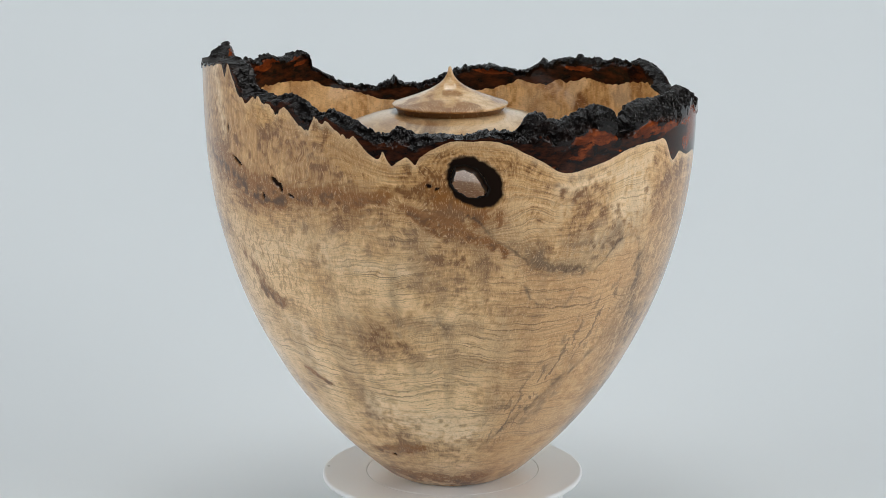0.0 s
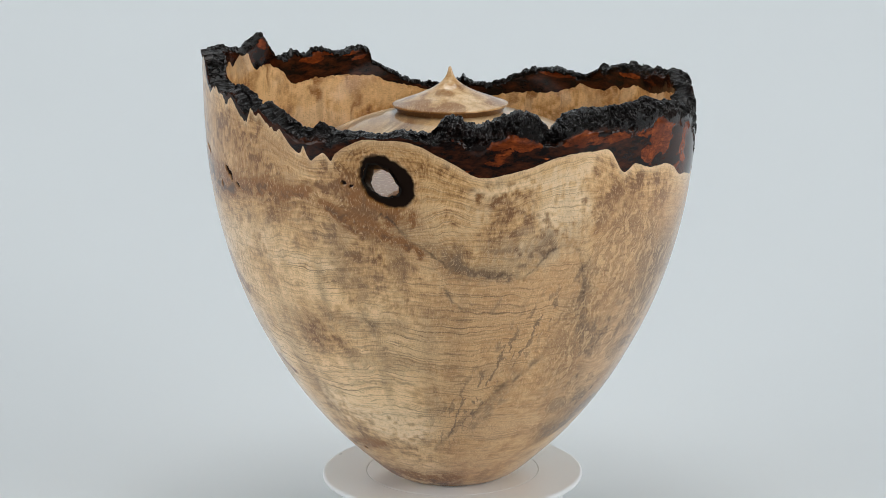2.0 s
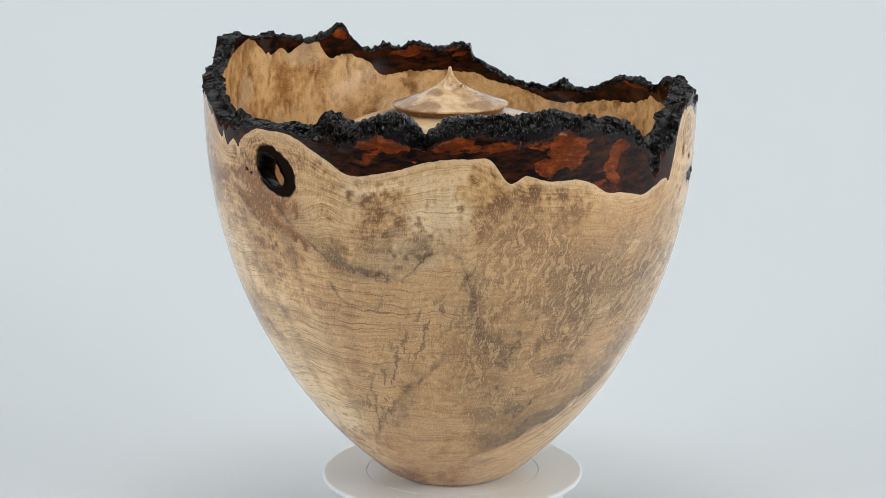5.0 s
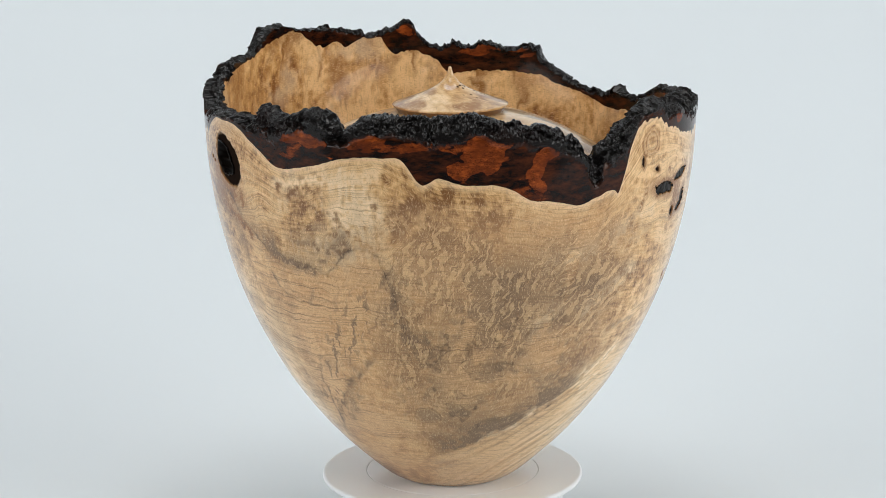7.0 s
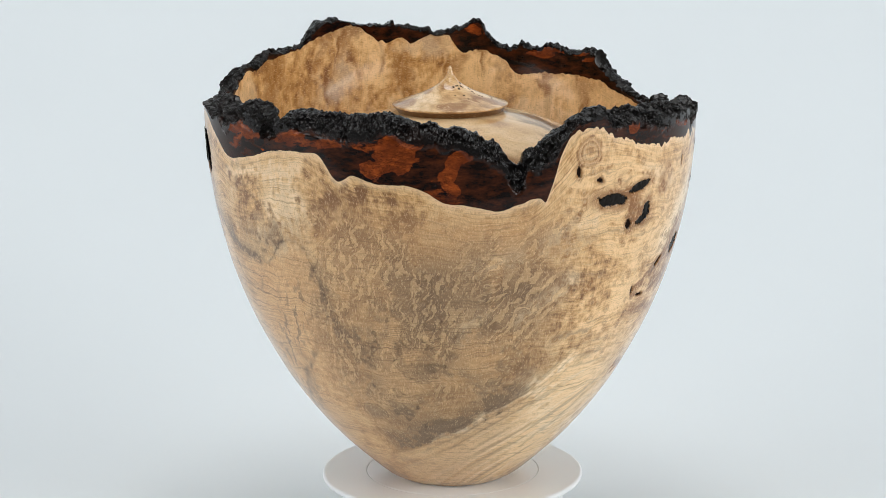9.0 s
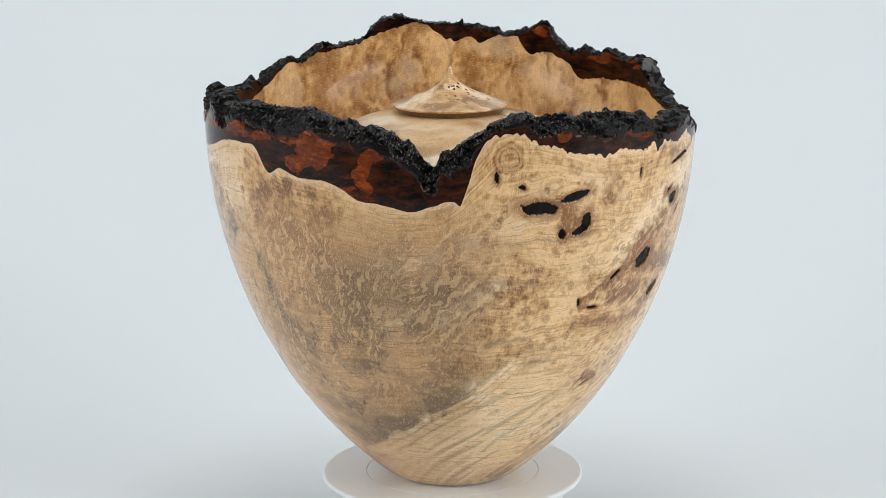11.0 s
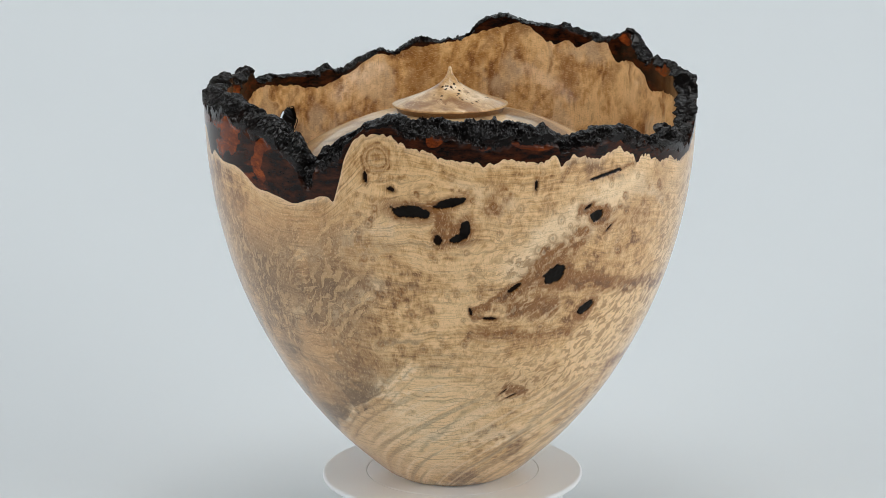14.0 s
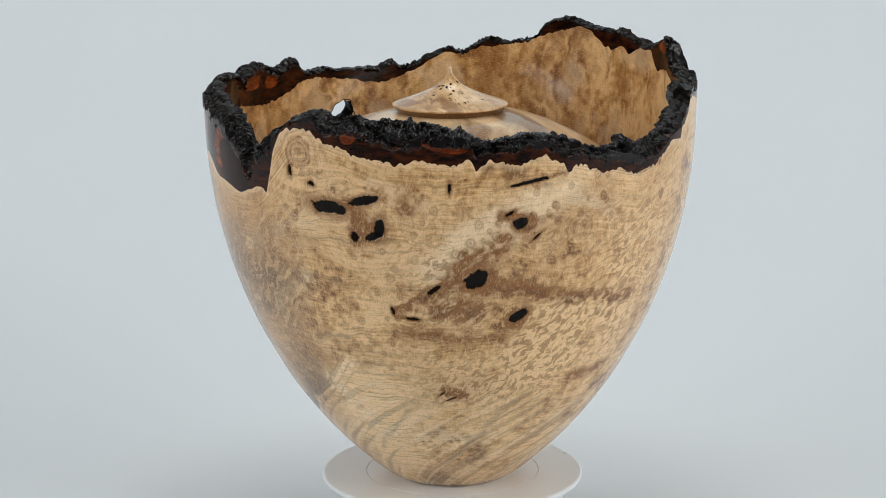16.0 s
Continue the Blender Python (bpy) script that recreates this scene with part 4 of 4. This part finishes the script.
    rough = fbm(flat * np.array([170, 170, 240]), 5, 141, 0.62)
    chunk = fbm(flat * np.array([75, 75, 110]), 2, 145)
    ridge = 1 - 2 * np.abs(fbm(flat * np.array([120, 120, 200]), 4, 151))
    bead = fbm(flat * 620, 3, 155, 0.6)
    push = crust * (0.0030 * rough + 0.0022 * ridge + 0.0042 * chunk + 0.0012 * bead - 0.0010)
    push = np.minimum(push, np.vstack([slope + 0.0006, 0.004 + 0 * z_top, 0.004 + 0 * z_in]).reshape(n))
    push = np.where(outside < 0.25, push * 0.5, push)
    fade = np.vstack([smooth(k_out, 0.0, 0.12) + 0 * z_out, 1 + 0 * z_top, smooth(1 - k_in, 0.0, 0.12) + 0 * z_in]).reshape(n)
    a = np.radians(deg.reshape(n))
    side = np.vstack([1 + 0 * z_out, np.cos(np.pi * k_top) + 0 * z_top, -1 + 0 * z_in]).reshape(n)
    flat[:, 0] += push * fade * side * np.sin(a)
    flat[:, 1] -= push * fade * side * np.cos(a)
    flat[:, 2] += crust * fade * 0.0016 * fbm(flat * 260, 4, 161, 0.6)
    ember = np.zeros(n)
    mm, dd = flat[:, 2] * 1000, deg.reshape(n)
    grain = 1.5 * fbm(flat * np.array([75, 75, 130]), 5, 171, 0.6)
    for place in EMBERS:
        q = oval(dd, mm, place) * 0.70 + 0.55 * grain
        ember = np.maximum(ember, smooth(q, 1.1, 0.8) * (outside > 0.75))
    for place in EMBERS_INSIDE:
        q = oval(dd, mm, place) + 0.6 * grain
        ember = np.maximum(ember, smooth(q, 1.1, 0.7) * (outside < 0.25))
    glow = smooth(fbm(flat * np.array([60, 60, 150]), 4, 175), 0.05, 0.35) * np.interp(wrap(dd - 60), [-60, -40, 22, 36], [0, 1, 1, 0])
    ember = np.maximum(ember, 0.55 * glow * (outside > 0.75))
    ember *= 1 - 0.85 * crust * (outside > 0.75)
    me = grid_mesh("bark_rim", pts)
    me.polygons.foreach_set("use_smooth", crust.reshape(zb.shape)[:-1].reshape(-1) < 0.4)
    store(me, crust=crust, ember=ember)
    mesh_part("bark_rim", me, BARK, urn, "rough glossy black bark edge with orange inner bark")
    # domed shoulder inside the rim
    prof = curve_through([(0.012, 0.2112), (0.024, 0.2108), (0.034, 0.2095), (0.050, 0.2055), (0.070, 0.197), (0.090, 0.185), (0.110, 0.170), (0.1225, 0.158)], 90)
    pts = lathe(prof, 720)
    d = np.degrees(np.arctan2(pts[..., 0], -pts[..., 1]))
    me = grid_mesh("shoulder", pts, flip=True)
    f = wood_fields(pts.reshape(-1, 3), d.reshape(-1), True)
    cross = pts[..., 0].reshape(-1) + 0.012 * fbm(pts.reshape(-1, 3) * 30, 3, 181)
    f["grain_uv"] = np.stack([pts[..., 1].reshape(-1), cross, 0 * cross], -1)
    f["spalt"] = np.clip(0.9 * smooth(fbm(np.stack([cross * 45, pts[..., 1].reshape(-1) * 14, 0 * cross], -1), 4, 191), 0.12, 0.4), 0, 1)
    f["figure"] = 0.66 + 0.6 * fbm(np.stack([cross * 90, pts[..., 1].reshape(-1) * 30, 0 * cross], -1), 4, 193)
    f["cream"] = f["cream"] * 0 + 0.15
    # random brown patches, plus shade behind the wall painted in towards the outer edge
    f["stain_shade"] = np.clip(0.5 * smooth(fbm(pts.reshape(-1, 3) * 40, 4, 195), 0.1, 0.45) + 0.75 * smooth(np.hypot(pts[..., 0], pts[..., 1]).reshape(-1), 0.068, 0.092), 0, 1)
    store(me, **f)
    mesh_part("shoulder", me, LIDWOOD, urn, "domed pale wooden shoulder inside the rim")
    return urn


def build_lid():
    lid = thing("urn_lid", "small pointed maple lid with a drawn-out finial on the urn", "lid")
    top = curve_through([(0.0002, 0.2352), (0.0008, 0.2347), (0.0013, 0.2328), (0.0025, 0.2297), (0.0053, 0.2264), (0.0104, 0.2230), (0.018, 0.2196),
                         (0.0272, 0.2163), (0.0318, 0.2148), (0.0326, 0.2141), (0.0322, 0.2134)], 120)
    pts = lathe(top, 360)
    d = np.degrees(np.arctan2(pts[..., 0], -pts[..., 1]))
    me = grid_mesh("cap", pts)
    f = wood_fields(pts.reshape(-1, 3), d.reshape(-1), True)
    x = pts.reshape(-1, 3)
    f["grain_uv"] = np.stack([x[:, 0] + 0.006 * fbm(x * 60, 3, 201), x[:, 1] * 0.5 + x[:, 2] + 0.008 * fbm(x * 50, 3, 205), 0 * x[:, 0]], -1)
    swirl = fbm(x * np.array([70, 70, 110]), 4, 207)
    f["figure"] = 0.66 + 0.75 * swirl + 0.35 * fbm(x * 260, 3, 209)
    f["cream"] = 0.45 * smooth(swirl, 0.05, 0.35)
    f["stain_shade"] = 0.75 * smooth(fbm(x * 75, 4, 211), 0.06, 0.32)
    rng = np.random.RandomState(9)
    dots = np.zeros(len(x))
    for _ in range(34):
        a, r = radians(rng.uniform(95, 215)), rng.uniform(0.004, 0.026)
        gap = np.hypot(x[:, 0] - r * math.sin(a), x[:, 1] + r * math.cos(a)) / rng.uniform(0.0003, 0.0008)
        dots = np.maximum(dots, smooth(gap, 1.3, 0.7))
    f["inclusion"] = dots
    f["hair"] = f["hair"] * 0.4
    store(me, **f)
    mesh_part("cap", me, LIDWOOD, lid)
    under = lathe([(0.0322, 0.2134), (0.0312, 0.2126), (0.0306, 0.2118), (0.0300, 0.2110), (0.0296, 0.2100), (0.029, 0.2098), (0.010, 0.2112)], 240)
    me = grid_mesh("seat_ring", under)
    ones = np.ones(240 * 7)
    # brown ring, darkened further to paint in the shade of the gap under the lid
    store(me, grain_uv=under.reshape(-1, 3), figure=0.1 * ones, stain_shade=0.7 * ones, line=0.6 * ones)
    mesh_part("seat_ring", me, LIDWOOD, lid, "dark brown turned ring under the lid")
    return lid


build_room()
build_backdrop()
turntable = build_turntable()
urn = build_vessel()
urn_lid = build_lid()

TURN = 9.502     # degrees a second, clockwise seen from above


def motions():
    rows = [(t * 0.5, pose(0, 0, 0, 0, 0, -TURN * t * 0.5)) for t in range(33)]
    walk(turntable, rows)
    walk(urn, rows)
    walk(urn_lid, rows)


motions()
